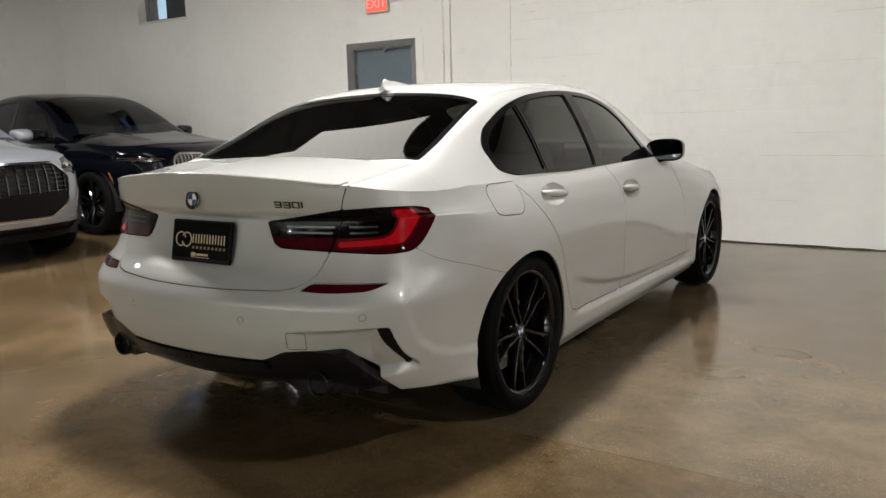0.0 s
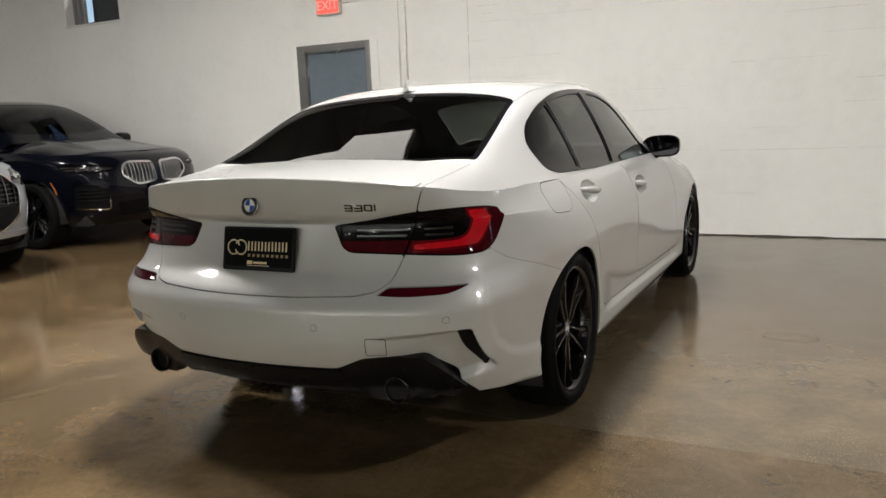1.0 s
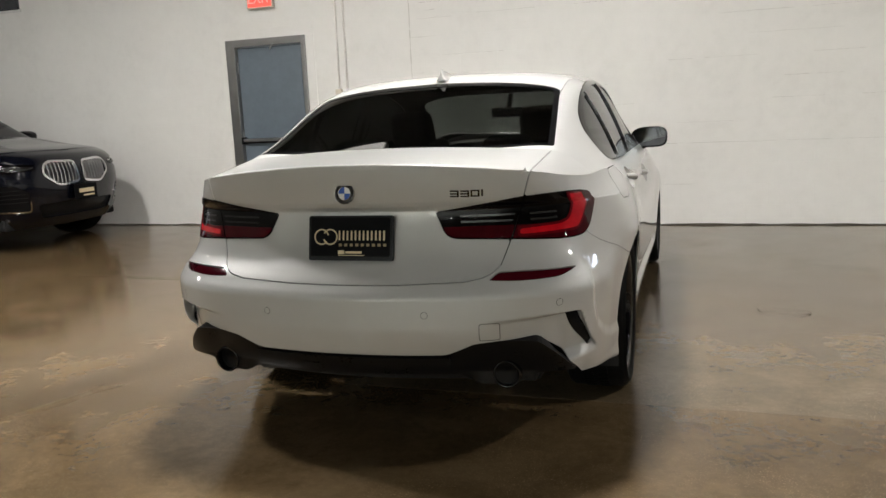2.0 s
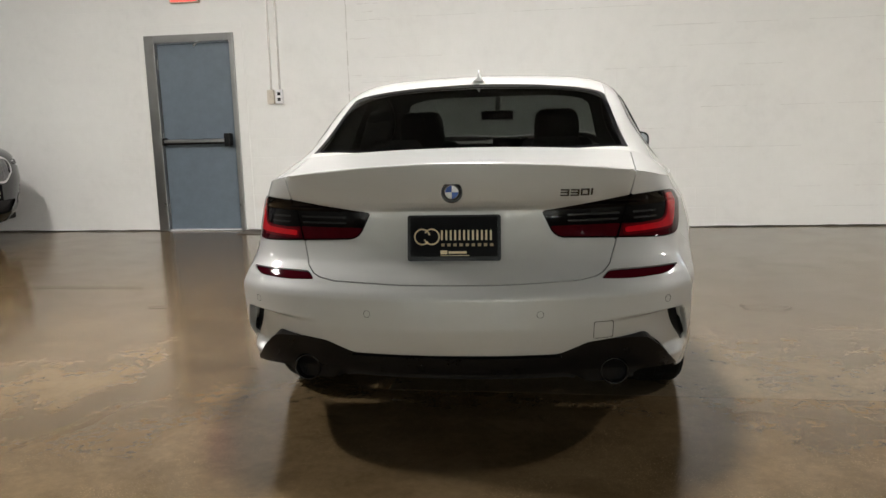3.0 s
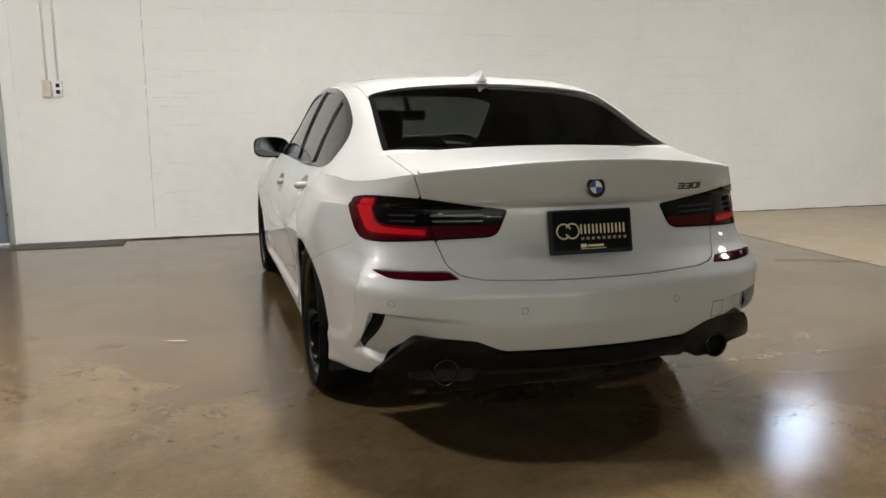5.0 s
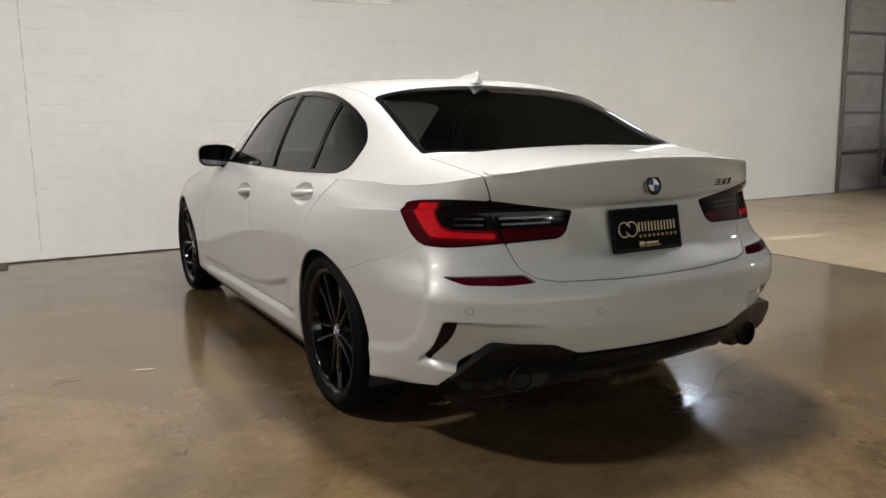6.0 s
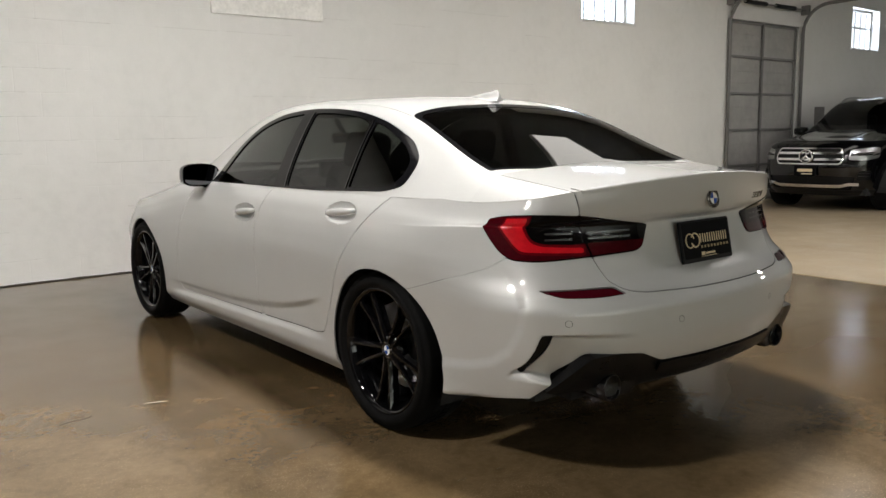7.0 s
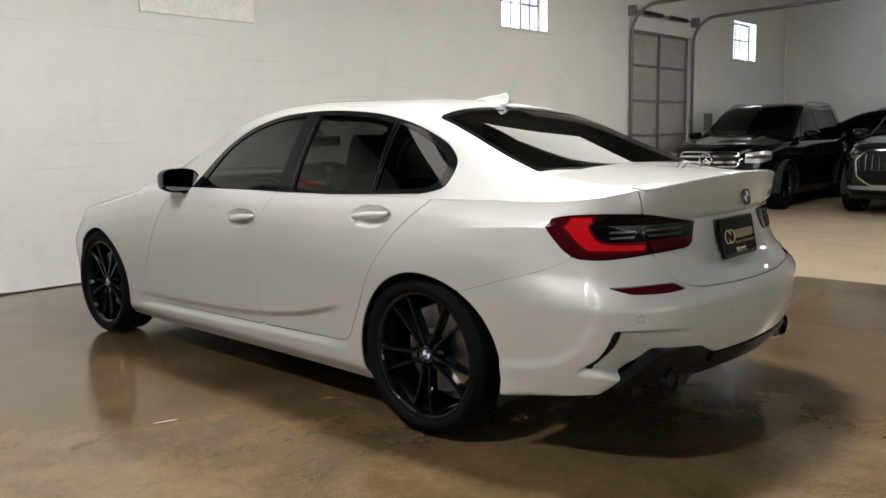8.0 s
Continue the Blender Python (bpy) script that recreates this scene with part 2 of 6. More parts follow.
def inside(outline):
    """The signed distance to a closed outline, positive inside it."""
    pts = np.array(outline, float)

    def f(a, b):
        a, b = np.asarray(a, float), np.asarray(b, float)
        best, wind = np.full(a.shape, 1e9), np.zeros(a.shape, bool)
        for i in range(len(pts)):
            p, q = pts[i - 1], pts[i]
            e = q - p
            t = np.clip(((a - p[0]) * e[0] + (b - p[1]) * e[1]) / max(e @ e, 1e-12), 0, 1)
            best = np.minimum(best, np.hypot(a - p[0] - t * e[0], b - p[1] - t * e[1]))
            cross = ((p[1] > b) != (q[1] > b))
            with np.errstate(divide="ignore", invalid="ignore"):
                xi = p[0] + (b - p[1]) * e[0] / (e[1] if e[1] else 1e-12)
            wind ^= cross & (a < xi)
        return np.where(wind, best, -best)

    return f


class Sheet:
    """Vertices, faces and normals of a patch of skin, to be joined and linked."""

    def __init__(self):
        self.v, self.f, self.n = [], [], []

    def add(self, v, f, n):
        k = len(self.v)
        self.v += [tuple(p) for p in v]
        self.n += [tuple(p) for p in n]
        self.f += [tuple(i + k for i in q) for q in f]
        return self

    def mirror(self):
        k = len(self.v)
        self.v += [(-a, b, c) for a, b, c in self.v]
        self.n += [(-a, b, c) for a, b, c in self.n]
        self.f += [tuple(i + k for i in reversed(q)) for q in list(self.f)]
        return self

    def flipped(self):
        s = Sheet()
        s.v = [(-a, b, c) for a, b, c in self.v]
        s.n = [(-a, b, c) for a, b, c in self.n]
        s.f = [tuple(reversed(q)) for q in self.f]
        return s


def cut(surf, us, vs, keep, push=0.0):
    """The part of a skin surf(u, v) where keep(u, v, P) > 0, with clean cut edges. push: metres along the normal."""
    us, vs = np.asarray(us, float), np.asarray(vs, float)
    U, V = np.meshgrid(us, vs, indexing="ij")
    val = keep(U, V, surf(U, V))
    ids, pu, pv, faces = {}, [], [], []

    def put(key, u, v):
        if key not in ids:
            ids[key] = len(pu)
            pu.append(u)
            pv.append(v)
        return ids[key]

    pos = val > 0
    some = pos[:-1, :-1] | pos[1:, :-1] | pos[1:, 1:] | pos[:-1, 1:]
    for i, j in zip(*np.nonzero(some)):
        cs = [(i, j), (i + 1, j), (i + 1, j + 1), (i, j + 1)]
        poly = []
        for k in range(4):
            a, b = cs[k], cs[(k + 1) % 4]
            if pos[a]:
                poly.append(put(a, us[a[0]], vs[a[1]]))
            if pos[a] != pos[b]:
                p, q = (a, b) if a < b else (b, a)
                t = float(np.clip(val[p] / (val[p] - val[q]), 0.02, 0.98))
                poly.append(put((p, q), us[p[0]] + t * (us[q[0]] - us[p[0]]), vs[p[1]] + t * (vs[q[1]] - vs[p[1]])))
        if len(poly) > 2:
            faces.append(poly)
    s = Sheet()
    if not faces:
        return s
    pu, pv = np.array(pu), np.array(pv)
    P = surf(pu, pv)
    eu, ev = (us[-1] - us[0]) * 1e-4, (vs[-1] - vs[0]) * 1e-4
    N = np.cross(surf(pu + eu, pv) - surf(pu - eu, pv), surf(pu, pv + ev) - surf(pu, pv - ev))
    N /= np.maximum(np.linalg.norm(N, axis=-1, keepdims=True), 1e-12)
    if push:
        P = P + N * push
    return s.add(P, faces, N)


def skin_part(name, sheet, material, parent, label="", rim=0.008):
    """Links a sheet as one mesh; its open edges are turned inward by rim metres, so that gaps have depth."""
    v, f, n = list(sheet.v), list(sheet.f), list(sheet.n)
    count = {}
    for q in f:
        for a, b in zip(q, q[1:] + q[:1]):
            count[(a, b)] = 1
    main = len(f)
    if rim:
        open_edges = [e for e in count if (e[1], e[0]) not in count and not (abs(v[e[0]][0]) < 1e-6 and abs(v[e[1]][0]) < 1e-6)]
        top, low = {}, {}
        for a, b in open_edges:
            for k in (a, b):
                if k not in top:
                    top[k] = len(v)
                    v.append(v[k])
                    n.append(None)
                    low[k] = len(v)
                    v.append(tuple(np.array(v[k]) - rim * np.array(n[k])))
                    n.append(None)
            f.append((top[b], top[a], low[a], low[b]))
    me = bpy.data.meshes.new(name)
    me.from_pydata(v, [], f)
    me.materials.append(material)
    me.polygons.foreach_set("use_smooth", [True] * len(f))
    me.update()
    normals = []
    for i, p in enumerate(me.polygons):
        for k in p.vertices:
            normals.append(n[k] if i < main else tuple(p.normal))
    me.normals_split_custom_set(normals)
    ob = new(name, me)
    ob.parent = parent
    return tagged(ob, label)


class Skin:
    """The lower skin of a car: plan outlines at rising guide lines, from the middle of one end round the corner, along the side
    to the other end. plan: (x, y) of half the outline at full width; lines: (height at the end, at the side, at the far end, set-back, half width)."""

    def __init__(self, plan, lines, full, fade=(0.35, 1.0), length=4.7, top=None, far=(3.3, 4.5)):
        p = np.array(plan, float)
        d = np.concatenate([[0], np.cumsum(np.hypot(*np.diff(p, axis=0).T))])
        self.reach, self.n = d[-1], len(lines)
        self.tx, self.ty = spline(np.concatenate([[-d[1]], d]), np.concatenate([[-p[1, 0]], p[:, 0]])), spline(np.concatenate([[-d[1]], d]), np.concatenate([[p[1, 1]], p[:, 1]]))
        k = np.arange(len(lines))
        c = np.array(lines, float)
        self.z0, self.z1, self.z2, self.off, self.w = [steady(k, c[:, i]) for i in range(5)]
        self.full, self.fade, self.far, self.length = full, fade, far, length
        self.shape = None

    def __call__(self, U, V):
        x, y0 = self.tx(U), self.ty(U)
        s = smooth01(y0, *self.fade)
        e = smooth01(y0, *self.far)
        w = self.w(V) / self.full
        x = x * w
        y = y0 + self.off(V) * (1 - s) - self.off(V) * 0.8 * smooth01(y0, self.length - 0.6, self.length)
        z = self.z0(V) * (1 - s) + self.z1(V) * s * (1 - e) + self.z2(V) * s * e
        if self.shape is not None:
            x, y, z = self.shape(x, y, z)
        return np.stack([x, y, z], -1)


class Roof:
    """The upper skin: at each place along the car a section from the shoulder to the middle, as a cubic B-spline of six guides."""

    def __init__(self, ys, xs, zs):
        self.gx = [spline(ys, r) for r in xs]
        self.gz = [spline(ys, r) for r in zs]
        m = len(xs)
        self.knots = np.concatenate([[0, 0, 0], np.linspace(0, 1, m - 2), [1, 1, 1]])
        self.m = m

    def basis(self, V):
        V = np.clip(V, 0, 1 - 1e-9)
        k = self.knots
        b = [np.where((V >= k[i]) & (V < k[i + 1]), 1.0, 0.0) for i in range(len(k) - 1)]
        for d in range(1, 4):
            nb = []
            for i in range(len(b) - 1):
                v = 0
                if k[i + d] > k[i]:
                    v = v + (V - k[i]) / (k[i + d] - k[i]) * b[i]
                if k[i + d + 1] > k[i + 1]:
                    v = v + (k[i + d + 1] - V) / (k[i + d + 1] - k[i + 1]) * b[i + 1]
                nb.append(v)
            b = nb
        return b

    def __call__(self, Y, V):
        b = self.basis(V)
        x = sum(w * g(Y) for w, g in zip(b, self.gx))
        z = sum(w * g(Y) for w, g in zip(b, self.gz))
        return np.stack([x, Y + 0 * x, z], -1)


# ---- the hall ----
CEIL = 4.6
WEST, EAST, SOUTH = -10.24, 15.85, -29.5
# the long wall's own frame: its face lies at y = 0, the room on the side of negative y
HALL = pose(0, 5.90, 0, 0, 0, -1.15)


def wall_mat():
    k = Mat("painted_block_wall", (0.72, 0.70, 0.66), 0.55)
    a, b, c = k.noise(1.1, 5), k.noise(9, 5, 0.65), k.noise(70, 3)
    f = k.math("ADD", k.math("MULTIPLY", a, 0.6), k.math("MULTIPLY", b, 0.4))
    k.to("Base Color", k.ramp(f, [(0.30, (0.67, 0.66, 0.635)), (0.48, (0.73, 0.72, 0.695)), (0.70, (0.77, 0.76, 0.735))]))
    # faint courses of painted blocks
    br = k.node("ShaderNodeTexBrick", Scale=1.0, Mortar_Size=0.004, Brick_Width=0.4064, Row_Height=0.2032, Mortar_Smooth=0.6)
    mp = k.node("ShaderNodeMapping")
    mp.inputs["Rotation"].default_value = (radians(90), 0, 0)
    k.t.links.new(k.coords(), mp.inputs["Vector"])
    k.t.links.new(mp.outputs["Vector"], br.inputs["Vector"])
    fade = k.grey(k.noise(0.8, 3), 0.45, 0.62)
    mort = k.math("MULTIPLY", br.outputs["Fac"], fade)
    hgt = k.math("ADD", k.math("MULTIPLY", mort, -0.9), k.math("MULTIPLY", b, 0.5))
    k.bump(k.math("ADD", hgt, k.math("MULTIPLY", c, 0.12)), 0.35, 0.012)
    k.to("Roughness", k.grey(b, 0.3, 0.7, 0.42, 0.62))
    return k.m


def floor_mat(name, dark, mid, light, rough):
    k = Mat(name, mid, rough, 0.0, Specular_IOR_Level=0.52)
    a, b, c, d = k.noise(0.55, 5, 0.6, distort=0.6), k.noise(3.2, 6, 0.65, distort=0.4), k.noise(26, 5, 0.7), k.noise(160, 3)
    f = k.math("ADD", k.math("MULTIPLY", a, 0.50), k.math("ADD", k.math("MULTIPLY", b, 0.33), k.math("MULTIPLY", c, 0.17)))
    # light specks in the colour stand in for glitter on the gritty floor
    grit_glint = k.math("MULTIPLY", k.grey(k.noise(210, 2, 0.5), 0.62, 0.70), k.grey(k.noise(2.1, 4), 0.42, 0.62, 0.15, 1.0))
    base = k.ramp(f, [(0.34, dark), (0.50, mid), (0.66, light)])
    k.to("Base Color", k.mix(grit_glint, base, tuple(min(0.6, c * 1.7 + 0.02) for c in light)))
    k.to("Roughness", k.grey(b, 0.35, 0.70, rough * 0.75, rough * 1.35))
    k.bump(k.math("ADD", k.math("ADD", k.math("MULTIPLY", b, 0.5), k.math("MULTIPLY", grit_glint, 0.12)), k.math("ADD", k.math("MULTIPLY", c, 0.25), k.math("MULTIPLY", d, 0.10))), 0.12, 0.006)
    return k.m


WALL = wall_mat()
SLAB_DARK = floor_mat("sealed_brown_concrete", (0.051, 0.034, 0.016), (0.113, 0.076, 0.038), (0.194, 0.136, 0.074), 0.145)
TAN_FLOOR = floor_mat("sealed_tan_concrete", (0.068, 0.050, 0.028), (0.128, 0.095, 0.057), (0.198, 0.150, 0.093), 0.145)
SLAB_RAW = floor_mat("bare_concrete", (0.26, 0.20, 0.13), (0.36, 0.285, 0.19), (0.46, 0.38, 0.27), 0.38)
CEILING = plain("dark_ceiling", (0.07, 0.068, 0.065), 0.8, 0, scale=4)
DOOR_BLUE = plain("blue_grey_door_paint", (0.115, 0.145, 0.175), 0.42, 0, var=0.10, scale=12, bump=0.04)
FRAME_STEEL = plain("worn_steel_frame", (0.30, 0.295, 0.29), 0.30, 0.9, var=0.12, scale=5)
CONDUIT = plain("painted_conduit", (0.84, 0.825, 0.79), 0.5)
BEIGE = plain("beige_plastic", (0.55, 0.50, 0.42), 0.45)
GREY_PANEL = plain("grey_door_panel", (0.36, 0.35, 0.335), 0.5, 0, var=0.15, scale=8)
RAIL = plain("galvanised_rail", (0.20, 0.195, 0.19), 0.6, 0.15)
RED_SIGN = glow("red_sign_face", (1.0, 0.10, 0.07), 1.2)
DARK_TONE = plain("dark_floor_tone", (0.045, 0.036, 0.026), 0.6, scale=20)


def patchy_coat(name, base, cover):
    """Colour in patches over the floor, thinning out at its rim."""
    k = Mat(name, base, 0.3)
    f = k.math("ADD", k.math("MULTIPLY", k.noise(14, 5, 0.7), 0.7), k.math("MULTIPLY", k.noise(55, 4), 0.3))
    k.to("Base Color", k.ramp(f, [(0.3, tuple(c * 0.6 for c in base)), (0.7, base)]))
    gen = k.t.nodes.new("ShaderNodeTexCoord").outputs["Generated"]
    off = k.t.nodes.new("ShaderNodeVectorMath")
    off.operation = "DISTANCE"
    off.inputs[1].default_value = (0.5, 0.5, 0.0)
    k.t.links.new(gen, off.inputs[0])
    k.to("Alpha", k.math("MULTIPLY", k.grey(f, cover - 0.12, cover + 0.26, 0.0, 0.9), k.grey(off.outputs["Value"], 0.54, 0.28, 0.0, 1.0)))
    return k.m


YELLOW = patchy_coat("patchy_yellow", (0.66, 0.50, 0.21), 0.30)



def structure(name, bm, mat, label, category):
    ob = part(name, bm, mat, None, label, category=category, kind="structure")
    ob.matrix_world = HALL
    return ob


def hall_thing(name, label, category, x, y, z, group=""):
    return thing(name, label, category, HALL @ pose(x, y, z), group)


def wall_with_holes(name, x0, x1, y0, y1, z1, holes, mat, label):
    """A wall along x with rectangular openings (xa, xb, za, zb) right through it."""
    bm = bmesh.new()
    xs = sorted({x0, x1, *[h[0] for h in holes], *[h[1] for h in holes]})
    for a, b in zip(xs, xs[1:]):
        zs = [0.0]
        for h in sorted((h for h in holes if h[0] <= a and h[1] >= b), key=lambda h: h[2]):
            if h[2] > zs[-1]:
                box(bm, (a, y0, zs[-1]), (b, y1, h[2]))
            zs.append(h[3])
        box(bm, (a, y0, zs[-1]), (b, y1, z1))
    bmesh.ops.remove_doubles(bm, verts=bm.verts[:], dist=0.0005)
    return structure(name, bm, mat, label, "wall")


DOOR = (-4.00, -3.08, 0.0, 2.10)
WIN = [(-8.15, -7.06, 2.77, 3.43), (5.66, 6.74, 2.72, 3.40), (13.09, 14.20, 2.71, 3.47)]
ROLLER = (9.07, 11.20, 0.0, 2.97)
wall_with_holes("wall_north", WEST, EAST, 0, 0.25, CEIL, [DOOR, ROLLER] + WIN, WALL, "white-painted block wall with faint courses")
structure("wall_west", boxed((WEST - 0.25, SOUTH, 0), (WEST, 0.25, CEIL)), WALL, "white-painted block wall", "wall")
structure("wall_east", boxed((EAST, SOUTH, 0), (EAST + 0.25, 0.25, CEIL)), WALL, "white-painted block wall", "wall")
# end wall out of view, set far back to make room for the added lamps
structure("wall_south", boxed((WEST - 0.25, SOUTH - 0.25, 0), (EAST + 0.25, SOUTH, CEIL)), WALL, "white-painted block wall", "wall")
structure("ceiling", boxed((WEST - 0.25, SOUTH - 0.25, CEIL), (EAST + 0.25, 0.25, CEIL + 0.2)), CEILING, "dark painted hall ceiling", "ceiling")
structure("floor", boxed((WEST - 0.25, SOUTH - 0.25, -0.20), (EAST + 0.25, 0.25, -0.004)), SLAB_DARK, "sealed brown polished concrete floor", "floor")
# slightly lighter tan rectangle within the brown floor
structure("floor_1", boxed((-0.30, -5.07, -0.05), (3.866, -0.001, -0.0034)), TAN_FLOOR, "tan area of the sealed concrete floor", "floor")
structure("floor_2", boxed((3.872, SOUTH, -0.05), (EAST, -0.001, 0.001)), SLAB_RAW, "bare pale concrete floor slab", "floor")
structure("ground", boxed((-90, 0.26, -0.40), (90, 120, -0.03)), plain("outdoor_asphalt", (0.06, 0.06, 0.06), 0.8, scale=40), "grey asphalt yard outside the hall", "ground")

# uneven dark line where wall and floor meet
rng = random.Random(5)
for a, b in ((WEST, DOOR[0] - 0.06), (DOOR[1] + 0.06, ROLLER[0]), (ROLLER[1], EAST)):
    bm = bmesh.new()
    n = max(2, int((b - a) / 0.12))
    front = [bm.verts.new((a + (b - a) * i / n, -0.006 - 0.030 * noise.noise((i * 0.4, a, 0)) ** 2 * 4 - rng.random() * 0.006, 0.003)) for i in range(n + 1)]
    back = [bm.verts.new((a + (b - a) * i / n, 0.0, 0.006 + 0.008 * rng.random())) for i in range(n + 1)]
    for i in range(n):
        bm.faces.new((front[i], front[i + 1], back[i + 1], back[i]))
    structure("wall_foot_line", bm, DARK_TONE, "dark line along the foot of the wall", "trim")
structure("floor_patch", boxed((-3.02, -0.34, -0.02), (-2.05, -0.03, 0.0035), 0.001, 1), DARK_TONE, "dark patch on the floor", "floor")

# steel door with its frame
door = hall_thing("door_1", "blue-grey steel exit door with a push bar, shut", "door", (DOOR[0] + DOOR[1]) / 2, 0, 0)
tagged(door, kind="structure")
w = (DOOR[1] - DOOR[0]) / 2
part("door_leaf", boxed((-w + 0.048, 0.035, 0.014), (w - 0.018, 0.08, 2.068), 0.003), DOOR_BLUE, door, "blue-grey painted steel leaf")
for x0, x1, z0, z1 in ((-w - 0.075, -w + 0.043, 0, 2.160), (w - 0.013, w + 0.038, 0, 2.160), (-w + 0.043, w - 0.013, 2.076, 2.160)):
    part("door_frame", boxed((x0, -0.022, z0), (x1, 0.12, z1), 0.006), FRAME_STEEL, door, "worn bare steel frame")
part("push_bar", boxed((-w + 0.07, -0.055, 0.990), (w - 0.12, -0.012, 1.026), 0.012, 3), STEEL, door, "brushed steel push bar")
part("bar_track", boxed((-w + 0.06, -0.012, 0.968), (w - 0.10, 0.034, 1.005), 0.004), SATIN_BLACK, door)
part("bar_end", boxed((-w + 0.06, -0.06, 0.960), (-w + 0.085, 0.03, 1.045), 0.006), SATIN_BLACK, door)
part("latch_box", boxed((w - 0.130, -0.065, 0.940), (w - 0.060, 0.034, 1.085), 0.020, 3), SATIN_BLACK, door, "black latch box")
bm = bmesh.new()
tube(bm, [(0.02, 0.03, 2.040), (0.06, -0.03, 2.048), (0.10, -0.015, 2.085)], 0.010, 8)
part("door_closer", bm, STEEL, door)
for zz in (0.25, 1.05, 1.85):
    bm = bmesh.new()
    tube(bm, [(-w + 0.043, 0.026, zz - 0.055), (-w + 0.043, 0.026, zz + 0.055)], 0.008, 8)
    part("hinge", bm, STEEL, door)
# painted white to stand in for the strip of daylight under the leaf
part("lit_threshold", boxed((-w + 0.05, -0.015, 0.0), (w - 0.02, 0.16, 0.013), 0.003), WHITE_ENAMEL, door)
for x0, x1, z0, z1 in ((-w - 0.13, w + 0.13, 2.19, 2.27), (-w - 0.15, -w - 0.06, 0.0, 2.16), (w + 0.06, w + 0.15, 0.0, 2.16)):
    part("patched_margin", boxed((x0, -0.006, z0 + 0.02), (x1, 0.02, z1), 0.003), WALL, door)

# windows
BACKDROP_DAY = glow("day_outside", (0.78, 0.88, 1.0), 20.0)
WIN_FRAME = plain("white_window_frame", (0.62, 0.62, 0.60), 0.4)
WIN_BAR = plain("grey_window_bar", (0.30, 0.31, 0.33), 0.4)
CURTAIN = plain("grey_curtain", (0.22, 0.22, 0.22), 0.8)
for k, (x0, x1, z0, z1) in enumerate(WIN):
    win = hall_thing("window_%d" % (k + 1), "small high window, dark behind" if k == 0 else "small high window with bright daylight behind", "window", (x0 + x1) / 2, 0, z0)
    tagged(win, kind="structure")
    hw, hh = (x1 - x0) / 2, z1 - z0
    for a, b, c, d in ((-hw, -hw + 0.04, 0, hh), (hw - 0.04, hw, 0, hh), (-hw + 0.04, hw - 0.04, 0, 0.04), (-hw + 0.04, hw - 0.04, hh - 0.04, hh)):
        part("window_frame", boxed((a, 0.16, c), (b, 0.21, d), 0.004), WIN_FRAME if k else SATIN_BLACK, win)
    part("window_sill", boxed((-hw - 0.02, -0.012, -0.035), (hw + 0.02, 0.155, -0.002), 0.004), WIN_FRAME, win)
    pn = part("pane", boxed((-hw + 0.04, 0.180, 0.04), (hw - 0.04, 0.186, hh - 0.04)), LENS, win)
    pn.visible_shadow = False
    if k:
        for j in range(1, 5):
            xx = -hw + j * 2 * hw / 5
            part("glazing_bar", boxed((xx - 0.015, 0.160, 0.04), (xx + 0.015, 0.178, hh - 0.04), 0.002), WIN_BAR, win)
        part("glazing_bar", boxed((-hw + 0.04, 0.150, hh * 0.55 - 0.014), (hw - 0.04, 0.1595, hh * 0.55 + 0.014), 0.002), WIN_BAR, win)
    else:
        for j in range(5):
            bm = bmesh.new()
            tube(bm, [(-hw + 0.10 + j * 0.05, 0.10 + 0.02 * (j % 2), 0.02), (-hw + 0.09 + j * 0.05, 0.10 + 0.02 * (j % 2), hh - 0.03)], 0.028, 10)
            part("curtain_fold", bm, CURTAIN, win, "hanging grey curtain fold", smooth=True)
    bm = boxed((x0 - 0.5, 0.9, z0 - 0.6), (x1 + 0.5, 0.92, z1 + 0.6))
    structure("backdrop", bm, BACKDROP_DAY if k else DARK, "plain sky behind a window" if k else "dark space behind a window", "backdrop")

# lit exit sign and its conduit
sign = hall_thing("exit_sign", "red lit exit sign on the white wall", "sign", -3.555, 0, 2.485)
part("sign_body", boxed((-0.165, -0.055, 0), (0.165, -0.001, 0.20), 0.008), BEIGE, sign, "pale plastic housing")
part("sign_face", boxed((-0.150, -0.060, 0.014), (0.150, -0.0552, 0.186), 0.002), RED_SIGN, sign, "glowing red face")
lettering("sign_letters", "EXIT", 0.145, 0.002, plain("sign_letter_white", (0.8, 0.55, 0.52), 0.4), sign, Matrix.Translation((0, -0.062, 0.098)) @ pose(0, 0, 0, 90, 0, 0), "pale letters")


def conduit(label, pts, r=0.0105):
    bm = bmesh.new()
    tube(bm, pts, r, 10)
    ob = part("conduit", bm, CONDUIT, None, label, smooth=True, category="pipe", group="wall conduits")
    ob.matrix_world = HALL
    return ob


